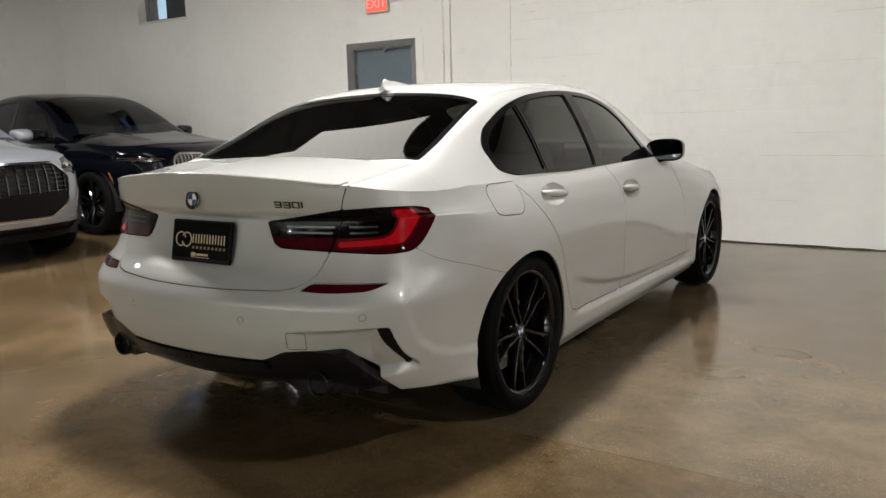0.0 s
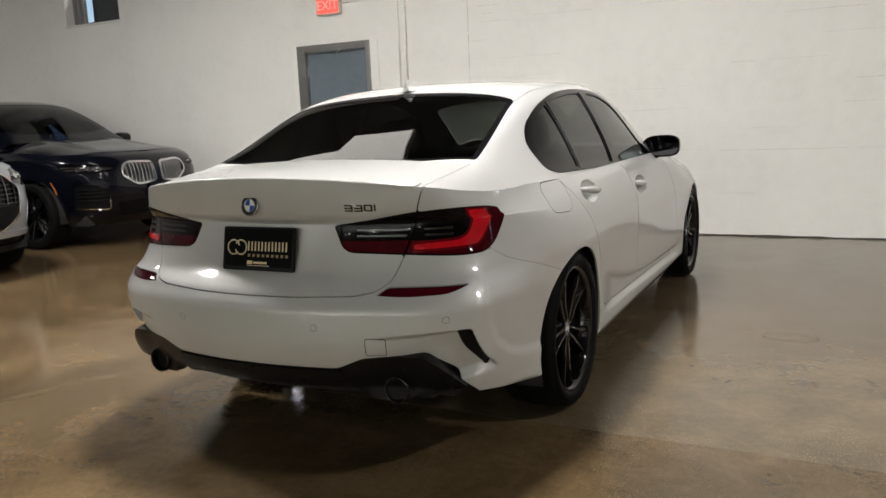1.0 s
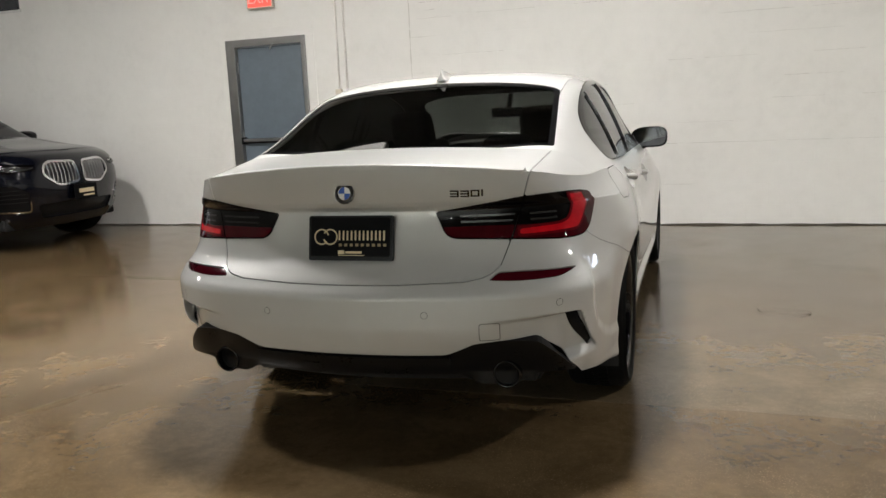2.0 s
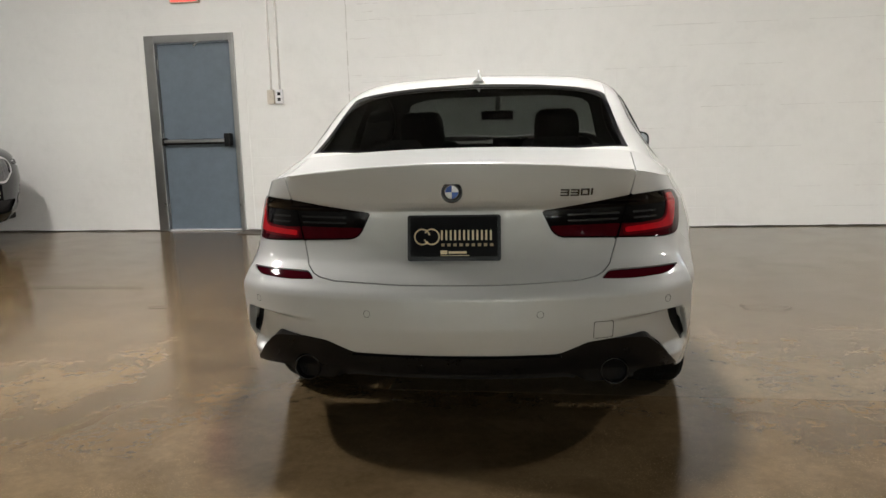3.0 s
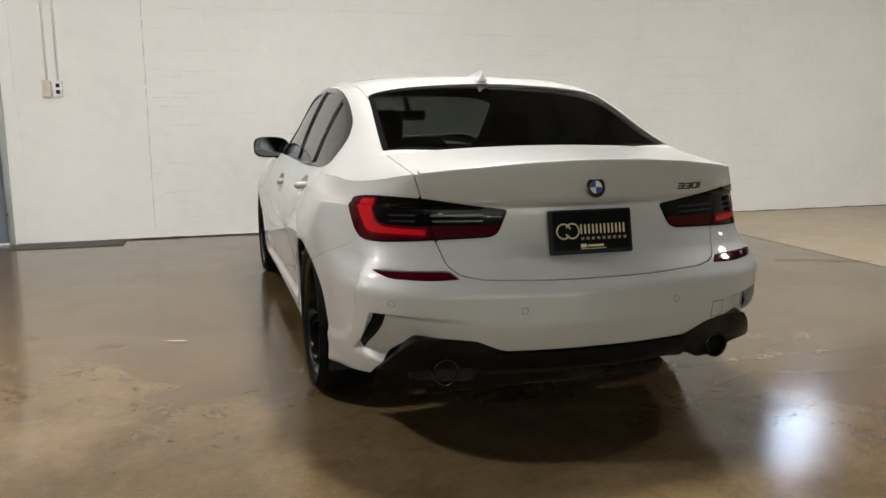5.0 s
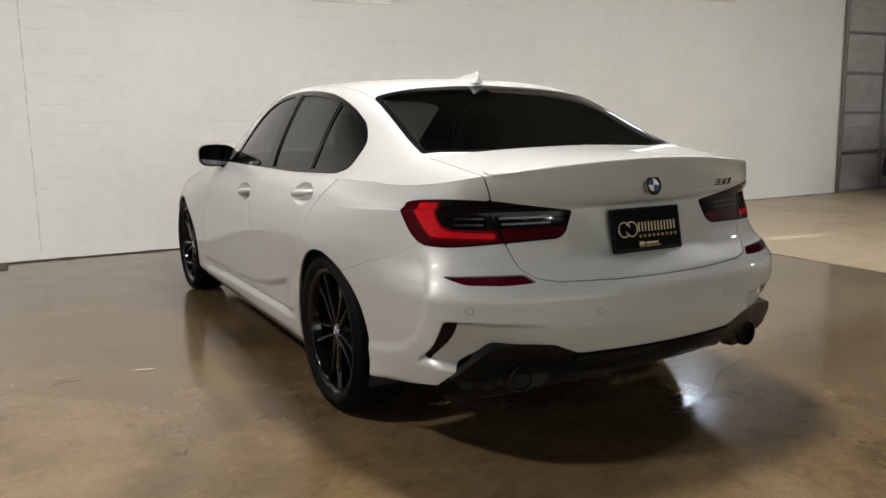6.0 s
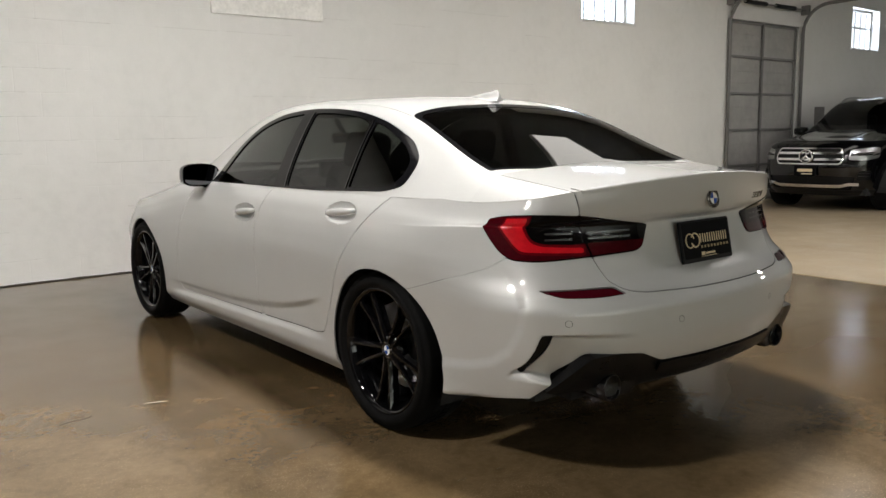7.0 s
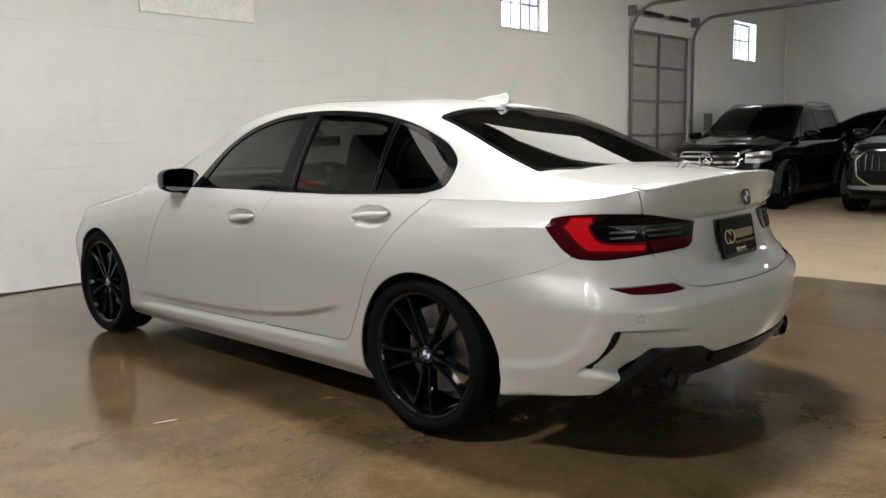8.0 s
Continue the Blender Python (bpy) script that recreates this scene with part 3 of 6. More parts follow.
conduit("white-painted conduit from the exit sign along the wall", [(-3.39, -0.010, 2.60), (-2.68, -0.010, 2.625), (-2.645, -0.010, 2.65), (-2.645, -0.010, 2.70), (-2.645, -0.010, CEIL)])
conduit("white-painted conduit down to a switch box", [(-2.645, -0.040, 2.60), (-2.645, -0.010, 2.50), (-2.645, -0.010, 1.54)])
conduit("white-painted conduit down to a socket", [(-2.550, -0.010, CEIL), (-2.550, -0.010, 1.53)])
conduit("grey conduit in the far corner", [(EAST - 0.10, -0.05, 0.05), (EAST - 0.10, -0.05, CEIL)], 0.022)
for k, (xx, nm, lab) in enumerate(((-2.650, "switch_box", "beige switch box on the white wall"), (-2.552, "wall_socket", "white double socket on the white wall"))):
    sb = hall_thing(nm, lab, "switch" if k == 0 else "socket", xx, 0, 1.46)
    part("box_body", boxed((-0.036, -0.045, -0.075), (0.036, -0.001, 0.075), 0.006), BEIGE if k == 0 else WHITE_ENAMEL, sb)
    if k:
        for dz in (-0.03, 0.03):
            part("socket_face", boxed((-0.017, -0.049, dz - 0.018), (0.017, -0.0452, dz + 0.018), 0.004), SATIN_BLACK, sb, "dark socket face")
    else:
        part("switch_lever", boxed((-0.008, -0.055, -0.015), (0.008, -0.0455, 0.015), 0.003), BEIGE, sb)
wp = hall_thing("wall_panel", "white painted board fixed high on the wall", "panel", 1.12, 0, 2.40)
part("panel_board", boxed((-0.60, -0.022, 0.0), (0.60, -0.001, 0.75), 0.004), CONDUIT, wp)
# ragged joints and chips in the paint of the block wall
MORTAR = plain("open_mortar_joint", (0.52, 0.50, 0.47), 0.8, scale=50)
joints = bmesh.new()
jr = random.Random(11)
for k in range(70):
    zz = 0.2032 * jr.randint(1, 13)
    x0 = jr.uniform(-2.0, 5.0)
    ln = jr.uniform(0.12, 0.8)
    nseg = max(2, int(ln / 0.06))
    for i in range(nseg):
        xa, xb = x0 + ln * i / nseg, x0 + ln * (i + 0.82) / nseg
        hgt = 0.0012 + 0.0022 * jr.random()
        dz = jr.uniform(-0.002, 0.002)
        box(joints, (xa, -0.0016, zz + dz), (xb, 0.002, zz + dz + hgt))
# upright joint where older ragged brick courses begin
for k in range(26):
    zz = 0.10 + k * 0.092 + jr.uniform(-0.018, 0.018)
    box(joints, (-1.784 + jr.uniform(-0.003, 0.003), -0.0030, zz), (-1.776 + jr.uniform(-0.003, 0.003), 0.002, zz + 0.086))
    if jr.random() < 0.6:
        x0, ln = -1.77 + jr.uniform(0.0, 0.22), jr.uniform(0.08, 0.55)
        nseg = max(2, int(ln / 0.07))
        for i in range(nseg):
            dz = jr.uniform(-0.002, 0.002)
            box(joints, (x0 + ln * i / nseg, -0.0022, zz + dz), (x0 + ln * (i + 0.85) / nseg, 0.002, zz + dz + 0.0012 + 0.003 * jr.random()))
jt = structure("wall_joints", joints, MORTAR, "open mortar joints in the painted block wall", "wall")
tagged(jt, kind="stuff")

# sectional overhead door, its tracks and springs
rd = hall_thing("garage_door", "grey sectional overhead garage door, shut", "garage door", (ROLLER[0] + ROLLER[1]) / 2, 0, 0)
rw, rh = (ROLLER[1] - ROLLER[0]) / 2, ROLLER[3]
for j in range(5):
    for side in (-1, 1):
        a, b = (-rw + 0.02, -0.02) if side < 0 else (0.02, rw - 0.02)
        z0, z1 = rh * j / 5 + 0.006, rh * (j + 1) / 5 - 0.006
        bm = boxed((a, 0.07, z0), (b, 0.11, z1), 0.004)
        for q in (0.33, 0.66):
            zz = z0 + (z1 - z0) * q
            box(bm, (a + 0.02, 0.062, zz - 0.008), (b - 0.02, 0.072, zz + 0.008), 0.003)
        part("door_panel", bm, GREY_PANEL, rd)
    part("section_rail", boxed((-rw + 0.02, 0.045, rh * j / 5 - 0.018 + 0.02), (rw - 0.02, 0.069, rh * j / 5 + 0.022 + 0.02), 0.003), RAIL, rd)
part("section_rail", boxed((-rw + 0.02, 0.045, rh - 0.05), (rw - 0.02, 0.069, rh - 0.01), 0.003), RAIL, rd)
# unseen sheet added behind the panels to keep daylight out of the gaps
part("door_backing", boxed((-rw + 0.001, 0.113, 0.0), (rw - 0.001, 0.125, rh - 0.001)), GREY_PANEL, rd)
for xx in (-rw + 0.03, 0.0, rw - 0.03):
    part("stile", boxed((xx - 0.025, 0.03, 0.02), (xx + 0.025, 0.0445, rh - 0.02), 0.003), RAIL, rd)
for s in (-1, 1):
    bm = bmesh.new()
    pts = [(s * (rw + 0.04), -0.05, 0.02), (s * (rw + 0.04), -0.05, rh - 0.1)]
    pts += [(s * (rw + 0.04), -0.05 - 0.45 * (1 - math.cos(a)), rh - 0.1 + 0.45 * math.sin(a)) for a in np.linspace(0.2, math.pi / 2, 8)]
    pts += [(s * (rw + 0.04), -4.2, rh + 0.40)]
    tube(bm, pts, 0.030, 8)
    part("door_track", bm, RAIL, rd, smooth=True)
bm = bmesh.new()
tube(bm, [(-rw - 0.12, -0.08, rh + 0.28), (rw + 0.12, -0.08, rh + 0.28)], 0.016, 8)
part("spring_shaft", bm, RAIL, rd)
for s in (-1, 1):
    bm = bmesh.new()
    tube(bm, [(s * 0.15, -0.08, rh + 0.28), (s * 0.75, -0.08, rh + 0.28)], 0.035, 10)
    part("door_spring", bm, SATIN_BLACK, rd)
    part("spring_plate", boxed((s * (rw + 0.06) - 0.03, -0.14, rh + 0.20), (s * (rw + 0.06) + 0.03, -0.001, rh + 0.36), 0.004), RAIL, rd)
bx = hall_thing("control_box", "grey control box beside the garage door", "switch box", 11.93, 0, 1.26)
part("box_body", boxed((-0.09, -0.10, 0), (0.09, -0.001, 0.34), 0.01), RAIL, bx)


# ---- marks on the floor ----
def blot(name, mat, label, cx, cy, rx, ry, turn, seed, hole=0.0, z=0.0015, cat="floor mark"):
    """A thin worn patch with an uneven rim."""
    bm, n = bmesh.new(), 26
    def rim_pts(k):
        pts = []
        for i in range(n):
            a = 2 * math.pi * i / n
            r = k * (1 + 0.45 * noise.noise((math.cos(a) * 1.7 + seed, math.sin(a) * 1.7, seed * 0.7)))
            pts.append(bm.verts.new((rx * r * math.cos(a), ry * r * math.sin(a), 0)))
        return pts
    outer = rim_pts(1.0)
    if hole:
        inner = rim_pts(hole)
        for i in range(n):
            bm.faces.new((outer[i], outer[(i + 1) % n], inner[(i + 1) % n], inner[i]))
    else:
        bm.faces.new(outer)
    ob = part(name, bm, mat, None, label, category=cat, kind="structure")
    ob.matrix_world = pose(cx, cy, z, 0, 0, turn)
    return ob


for cx, cy, rx, ry, tn, sd in ((-1.62, 0.32, 0.30, 0.055, 68, 1), (-1.53, 0.60, 0.09, 0.045, 20, 2), (-0.95, 0.47, 0.10, 0.036, 4, 3), (-0.78, 0.45, 0.08, 0.042, 0, 4), (-1.76, -0.14, 0.20, 0.05, 75, 6), (1.45, -0.05, 0.10, 0.03, 10, 7), (-1.94, 0.40, 0.06, 0.035, 30, 8), (0.64, -0.28, 0.09, 0.04, 15, 9)):
    blot("floor_mark", YELLOW, "patchy yellow mark on the floor", cx, cy, rx, ry, tn, sd)
def hazy_concrete(name):
    """Worn rougher patch; paler colour and flecks imitate window haze, thinning at its rim."""
    k = Mat(name, (0.12, 0.09, 0.06), 0.36, 0.0, Specular_IOR_Level=0.6)
    a, b = k.noise(5, 6, 0.7, distort=0.5), k.noise(120, 3, 0.6)
    grit_glint = k.grey(k.noise(170, 2, 0.5), 0.63, 0.69)
    k.to("Base Color", k.mix(grit_glint, k.ramp(a, [(0.35, (0.070, 0.052, 0.033)), (0.65, (0.165, 0.128, 0.090))]), (0.50, 0.44, 0.36)))
    k.to("Roughness", k.grey(a, 0.3, 0.7, 0.26, 0.46))
    k.bump(k.math("ADD", k.math("MULTIPLY", b, 0.4), k.math("MULTIPLY", grit_glint, 0.6)), 0.25, 0.004)
    gen = k.t.nodes.new("ShaderNodeTexCoord").outputs["Generated"]
    off = k.t.nodes.new("ShaderNodeVectorMath")
    off.operation = "DISTANCE"
    off.inputs[1].default_value = (0.5, 0.5, 0.0)
    k.t.links.new(gen, off.inputs[0])
    k.to("Alpha", k.math("MULTIPLY", k.grey(a, 0.30, 0.52, 0.35, 1.0), k.grey(off.outputs["Value"], 0.50, 0.25, 0.0, 0.9)))
    return k.m


HAZE = hazy_concrete("worn_hazy_concrete")
# paler patches put the haze of reflected window light into the floor's colour
blot("floor_patch", HAZE, "worn rough floor patch, its paler colour imitating reflected window haze", 1.15, -0.12, 1.05, 0.62, 12, 21, 0, -0.0015, "floor")
blot("floor_patch", HAZE, "worn rough floor patch, its paler colour imitating reflected window haze", -0.9, -0.62, 0.85, 0.40, -8, 22, 0, -0.0015, "floor")
CRACK = plain("floor_crack", (0.055, 0.042, 0.03), 0.5)
blot("floor_crack", CRACK, "thin cracked outline of a floor patch", 1.62, 2.42, 0.135, 0.085, -8, 9, 0.95, 0.0035)
for pts in ([(-1.90, 2.05), (-1.85, 2.065), (-1.80, 2.06), (-1.76, 2.075)], [(3.2, 3.0), (3.5, 2.9), (3.9, 2.7)], [(-3.9, 2.95), (-3.4, 2.98), (-2.7, 2.96)], [(-2.35, 2.35), (-2.28, 2.36), (-2.22, 2.35)], [(-1.2, 1.1), (-1.15, 1.13), (-1.12, 1.12)]):
    bm = bmesh.new()
    tube(bm, [(x, y, 0.0022) for x, y in pts], 0.0016, 5)
    part("floor_crack", bm, CRACK, None, "hairline crack in the floor", category="crack", kind="structure")
chip = plain("pale_paint_chip", (0.5, 0.48, 0.42), 0.5)
blot("floor_mark", chip, "pale scuff on the floor", -1.49, 2.04, 0.055, 0.004, -20, 12, 0, 0.002)


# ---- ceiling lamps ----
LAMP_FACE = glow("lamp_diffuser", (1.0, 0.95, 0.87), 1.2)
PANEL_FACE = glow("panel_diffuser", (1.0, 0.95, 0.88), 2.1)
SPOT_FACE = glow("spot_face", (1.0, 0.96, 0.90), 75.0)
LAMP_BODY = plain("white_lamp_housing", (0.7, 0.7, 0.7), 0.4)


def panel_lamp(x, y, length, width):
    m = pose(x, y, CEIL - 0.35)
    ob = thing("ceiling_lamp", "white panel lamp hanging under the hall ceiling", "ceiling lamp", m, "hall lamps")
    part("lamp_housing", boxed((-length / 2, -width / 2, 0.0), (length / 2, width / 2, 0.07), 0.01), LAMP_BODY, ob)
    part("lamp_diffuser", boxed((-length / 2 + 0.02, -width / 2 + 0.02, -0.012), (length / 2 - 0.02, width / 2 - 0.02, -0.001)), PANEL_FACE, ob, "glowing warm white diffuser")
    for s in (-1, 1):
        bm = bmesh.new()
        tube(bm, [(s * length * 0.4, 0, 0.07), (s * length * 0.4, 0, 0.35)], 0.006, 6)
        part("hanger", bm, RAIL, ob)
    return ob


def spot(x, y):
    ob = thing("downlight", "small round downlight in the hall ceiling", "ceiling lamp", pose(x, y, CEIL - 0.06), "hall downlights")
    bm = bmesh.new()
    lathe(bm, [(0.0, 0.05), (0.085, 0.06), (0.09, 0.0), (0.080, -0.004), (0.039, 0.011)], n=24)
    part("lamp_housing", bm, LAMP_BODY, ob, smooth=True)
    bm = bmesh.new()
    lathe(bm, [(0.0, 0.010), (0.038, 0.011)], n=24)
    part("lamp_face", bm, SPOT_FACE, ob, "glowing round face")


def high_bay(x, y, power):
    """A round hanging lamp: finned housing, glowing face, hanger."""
    ob = thing("high_bay_lamp", "round high-bay lamp out of view under the hall ceiling", "ceiling lamp", pose(x, y, CEIL - 0.40), "hall high-bay lamps")
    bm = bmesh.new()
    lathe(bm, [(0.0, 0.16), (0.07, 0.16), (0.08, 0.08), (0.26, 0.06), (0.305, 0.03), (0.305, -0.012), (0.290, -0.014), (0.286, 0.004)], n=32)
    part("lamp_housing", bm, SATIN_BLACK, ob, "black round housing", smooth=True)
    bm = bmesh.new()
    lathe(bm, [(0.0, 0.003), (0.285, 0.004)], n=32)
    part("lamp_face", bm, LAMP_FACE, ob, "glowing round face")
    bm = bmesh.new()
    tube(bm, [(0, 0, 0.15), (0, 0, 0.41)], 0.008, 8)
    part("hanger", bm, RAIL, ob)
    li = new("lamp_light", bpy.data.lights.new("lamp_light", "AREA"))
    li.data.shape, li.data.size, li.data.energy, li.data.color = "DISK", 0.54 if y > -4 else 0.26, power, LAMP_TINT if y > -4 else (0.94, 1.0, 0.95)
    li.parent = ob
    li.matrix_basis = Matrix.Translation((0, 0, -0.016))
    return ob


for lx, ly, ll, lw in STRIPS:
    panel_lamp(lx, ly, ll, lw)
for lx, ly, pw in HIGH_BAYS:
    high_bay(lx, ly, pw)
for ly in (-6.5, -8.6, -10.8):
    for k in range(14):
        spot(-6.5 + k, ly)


# ---- the white saloon ----
CAR_PLAN = [(0, 0), (0.18, 0.008), (0.36, 0.036), (0.54, 0.078), (0.66, 0.125), (0.745, 0.19), (0.80, 0.285), (0.842, 0.42), (0.876, 0.62), (0.897, 0.85), (0.905, 1.07),
            (0.898, 1.5), (0.892, 2.0), (0.892, 2.5), (0.895, 3.0), (0.900, 3.5), (0.895, 3.92), (0.865, 4.25), (0.78, 4.50), (0.60, 4.63), (0.35, 4.69), (0, 4.71)]
CAR_LINES = [(0.235, 0.165, 0.19, 0.24, 0.845), (0.29, 0.235, 0.25, 0.10, 0.885), (0.40, 0.36, 0.36, 0.035, 0.893), (0.51, 0.50, 0.45, 0.006, 0.899), (0.60, 0.61, 0.52, 0.006, 0.906),
             (0.655, 0.69, 0.58, 0.040, 0.908), (0.72, 0.76, 0.63, 0.105, 0.902), (0.80, 0.82, 0.67, 0.137, 0.890), (0.885, 0.868, 0.70, 0.150, 0.874), (0.925, 0.905, 0.73, 0.126, 0.859),
             (0.99, 0.940, 0.76, 0.108, 0.838), (1.04, 0.965, 0.78, 0.100, 0.820)]
TOPV = len(CAR_LINES) - 1
PLAN_X, PLAN_Y = [p[0] for p in CAR_PLAN[:8]], [p[1] for p in CAR_PLAN[:8]]
HUB_R, HUB_F, HUB_Z = 1.07, 3.921, 0.33
GRIPS = [(1.360, 0.885), (2.318, 0.827)]


DECK_END = 0.60


def deck_z(x, y):
    x = np.abs(x)
    crown = np.clip(0.122 - 0.175 * (y - 0.262), 0.04, 0.155)
    return 1.046 + 0.079 * (y - 0.1) - crown * x * x - 3.0 * np.maximum(0, x - 0.62) ** 2


car_skin = Skin(CAR_PLAN, CAR_LINES, 0.905, length=4.71)


SCALLOP = spline([1.35, 1.55, 1.70, 1.92, 2.20, 2.60, 3.00, 3.50], [0.53, 0.488, 0.448, 0.402, 0.366, 0.345, 0.335, 0.33])


# side panel of the rear bumper, set in from its corner
FLANK = inside([(0.42, 0.785), (0.325, 0.70), (0.282, 0.63), (0.292, 0.55), (0.345, 0.463), (0.42, 0.412), (0.52, 0.383), (0.70, 0.360), (1.3, 0.355), (1.3, 0.785)])


def car_shape(x, y, z, V, crest, hollow=1.0):
    # the top line meets the boot deck behind, and the shoulder further on
    rise = np.clip((car_skin.z0(V) - 0.885) / 0.155, 0, 1) * (1 - smooth01(y, 0.62, 1.1))
    z = z + rise * (deck_z(x, y) - crest)
    # hollow of the lower doors, flare of the rear haunch
    door = smooth01(y, 1.25, 1.75) * (1 - smooth01(y, 3.1, 3.5))
    x = x - 0.004 * np.exp(-((z - 0.58) / 0.12) ** 2) * door
    under = SCALLOP(y) - z
    foot = 0.322 - 0.0225 * (y - 1.5)
    x = x - 0.021 * smooth01(under, -0.006, 0.030) * smooth01(z, foot - 0.040, foot - 0.004) * smooth01(y, 1.45, 1.75) * (1 - smooth01(y, 3.2, 3.5))
    x = x + 0.012 * np.exp(-((y - HUB_R) / 0.36) ** 2 - ((z - 0.70) / 0.14) ** 2)
    x = x + 0.008 * np.exp(-((y - HUB_F) / 0.36) ** 2 - ((z - 0.68) / 0.14) ** 2)
    # cups behind the door grips
    for gy, gz in GRIPS:
        r = np.clip(((y - gy) / 0.128) ** 2 + ((z - gz) / 0.048) ** 2, 0, 1)
        x = x - 0.030 * (1 - r) ** 0.8 * (np.abs(x) > 0.5)
    # ledge low on the bumper's side
    inset = smooth01(FLANK(y, z), -0.014, 0.030) * (1 - smooth01(z, 0.66, 0.775)) * (1 - smooth01(y, 0.70, 0.95))
    x = x - 0.010 * inset * (np.abs(x) > 0.6)
    # upright lower edge behind the wheel
    x = x + 0.024 * (1 - smooth01(z, 0.19, 0.32)) * (1 - smooth01(y, 0.80, 1.0)) * smooth01(x, 0.55, 0.74)
    # squarer corners of the lower bumper
    x = x + (0.020 * np.exp(-((y - 0.40) / 0.20) ** 2) + 0.014 * np.exp(-((y - 0.265) / 0.055) ** 2)) * (1 - smooth01(z, 0.60, 0.77)) * smooth01(x, 0.45, 0.74)
    # hollow corner blades of the rear bumper, deep beside the slit
    zt, zb = 0.540 - 0.06 * np.maximum(0.72 - x, 0), 0.372 - 0.22 * np.maximum(0.775 - x, 0)
    b = (1 - smooth01(z, zt - 0.016, zt + 0.004)) * smooth01(z, zb - 0.010, zb + 0.035) * np.clip((x - 0.47) / 0.26, 0, 1) ** 1.4 * (1 - smooth01(x - 0.23 * np.clip(0.53 - z, 0, 0.16), 0.770, 0.790)) * (1 - smooth01(y, 0.5, 0.7))
    y = y + 0.058 * b * hollow
    # fuller middle of the diffuser
    y = y - np.maximum(0, y - np.interp(x, PLAN_X, PLAN_Y) - 0.062) * smooth01(x, 0.38, 0.46) * (1 - smooth01(x, 0.60, 0.70)) * (z < 0.5) * (y < 0.6)
    # plate bay in the boot lid
    p = (1 - smooth01(np.abs(x), 0.22, 0.36)) * smooth01(z, 0.69, 0.73) * (1 - smooth01(z, 0.885, 0.905)) * (y < 0.5)
    y = y + 0.016 * p
    return x, y, z


def car_lower(U, V, hollow=1.0):
    x, y0 = car_skin.tx(U), car_skin.ty(U)
    s, e = smooth01(y0, 0.30, 0.95), smooth01(y0, 2.9, 4.4)
    x = x * car_skin.w(V) / 0.905
    off = car_skin.off(V)
    y = y0 + off * (1 - s) - off * 0.8 * smooth01(y0, 4.1, 4.7)
    z = car_skin.z0(V) * (1 - s) + car_skin.z1(V) * s * (1 - e) + car_skin.z2(V) * s * e
    crest = 1.04 * (1 - s) + 0.965 * s * (1 - e) + 0.78 * s * e
    return np.stack(car_shape(x, y, z, V, crest, hollow), -1)


def diffuser_surface(U, V):
    # fuller than the bumper round its corners
    P = car_lower(U, V, 0.0)
    out = smooth01(U, 0.56, 0.74)
    return P + np.stack([0.008 * out, -0.026 * out, 0 * out], -1)


_uu = np.linspace(0, car_skin.reach, 1500)
_top = car_lower(_uu, np.full_like(_uu, TOPV))


def find_u(x, y, z):
    """Where along the lower skin a place lies."""
    U, V = np.meshgrid(_uu[:700], np.linspace(0, TOPV, 120), indexing="ij")
    P = car_lower(U, V)
    i = np.argmin(((P - np.array((x, y, z))) ** 2).sum(-1))
    return float(U.flat[i])


def u_at(y):
    """Where along the skin the side reaches y."""
    return float(np.interp(y, car_skin.ty(_uu), _uu))


_sel = (_top[:, 1] > 0.45) & (_top[:, 1] < 4.0)
_tx = spline(_top[_sel][::25, 1], _top[_sel][::25, 0])
_tz = spline(_top[_sel][::25, 1], _top[_sel][::25, 2])
RY = [DECK_END, 0.85, 1.10, 1.40, 1.80, 2.30, 2.75, 3.10, 3.50]
ZC = [1.0855, 1.192, 1.294, 1.383, 1.412, 1.416, 1.358, 1.235, 1.035]
car_roof = Roof(RY, [
    [float(_tx(y)) for y in RY],
    [0.742, 0.772, 0.790, 0.797, 0.800, 0.800, 0.790, 0.765, 0.725],
    [0.692, 0.715, 0.735, 0.745, 0.748, 0.745, 0.728, 0.710, 0.68],
    [0.640, 0.652, 0.662, 0.672, 0.676, 0.672, 0.668, 0.668, 0.65],
    [0.570, 0.585, 0.600, 0.610, 0.615, 0.610, 0.620, 0.620, 0.60],
    [0.33, 0.34, 0.35, 0.36, 0.37, 0.38, 0.38, 0.40, 0.40],
    [0] * 9], [
    [float(_tz(y)) for y in RY],
    [1.006, 1.008, 1.010, 1.010, 1.010, 1.005, 0.995, 0.985, 0.965],
    [1.040, 1.068, 1.105, 1.135, 1.145, 1.140, 1.095, 1.035, 0.985],
    [1.0585, 1.125, 1.205, 1.265, 1.285, 1.283, 1.185, 1.088, 0.995],
    [1.0655, 1.166, 1.270, 1.355, 1.382, 1.383, 1.298, 1.160, 1.010],
    [z - 0.006 for z in ZC],
    ZC])

# outlines on the skin
LID = inside([(-0.5, 1.2), (0.622, 1.2), (0.622, 1.01), (0.600, 0.93), (0.575, 0.85), (0.554, 0.78), (0.528, 0.702), (0.505, 0.680), (0.478, 0.668), (0.42, 0.658), (0.2, 0.652), (0, 0.651), (-0.5, 0.651)])
_om = find_u(0.79, 0.44, 0.85)
LAMP = inside(rounded([(0.312, 0.880), (0.49, 0.904), (0.647, 0.928), (0.80, 0.934), (0.94, 0.926), (1.0, 0.914), (0.905, 0.800), (0.865, 0.776), (0.78, 0.772), (0.57, 0.784), (0.372, 0.791), (0.344, 0.806)], [0.006, 0.1, 0.1, 0.1, 0.03, 0.015, 0.06, 0.03, 0.05, 0.1, 0.05, 0.02]))
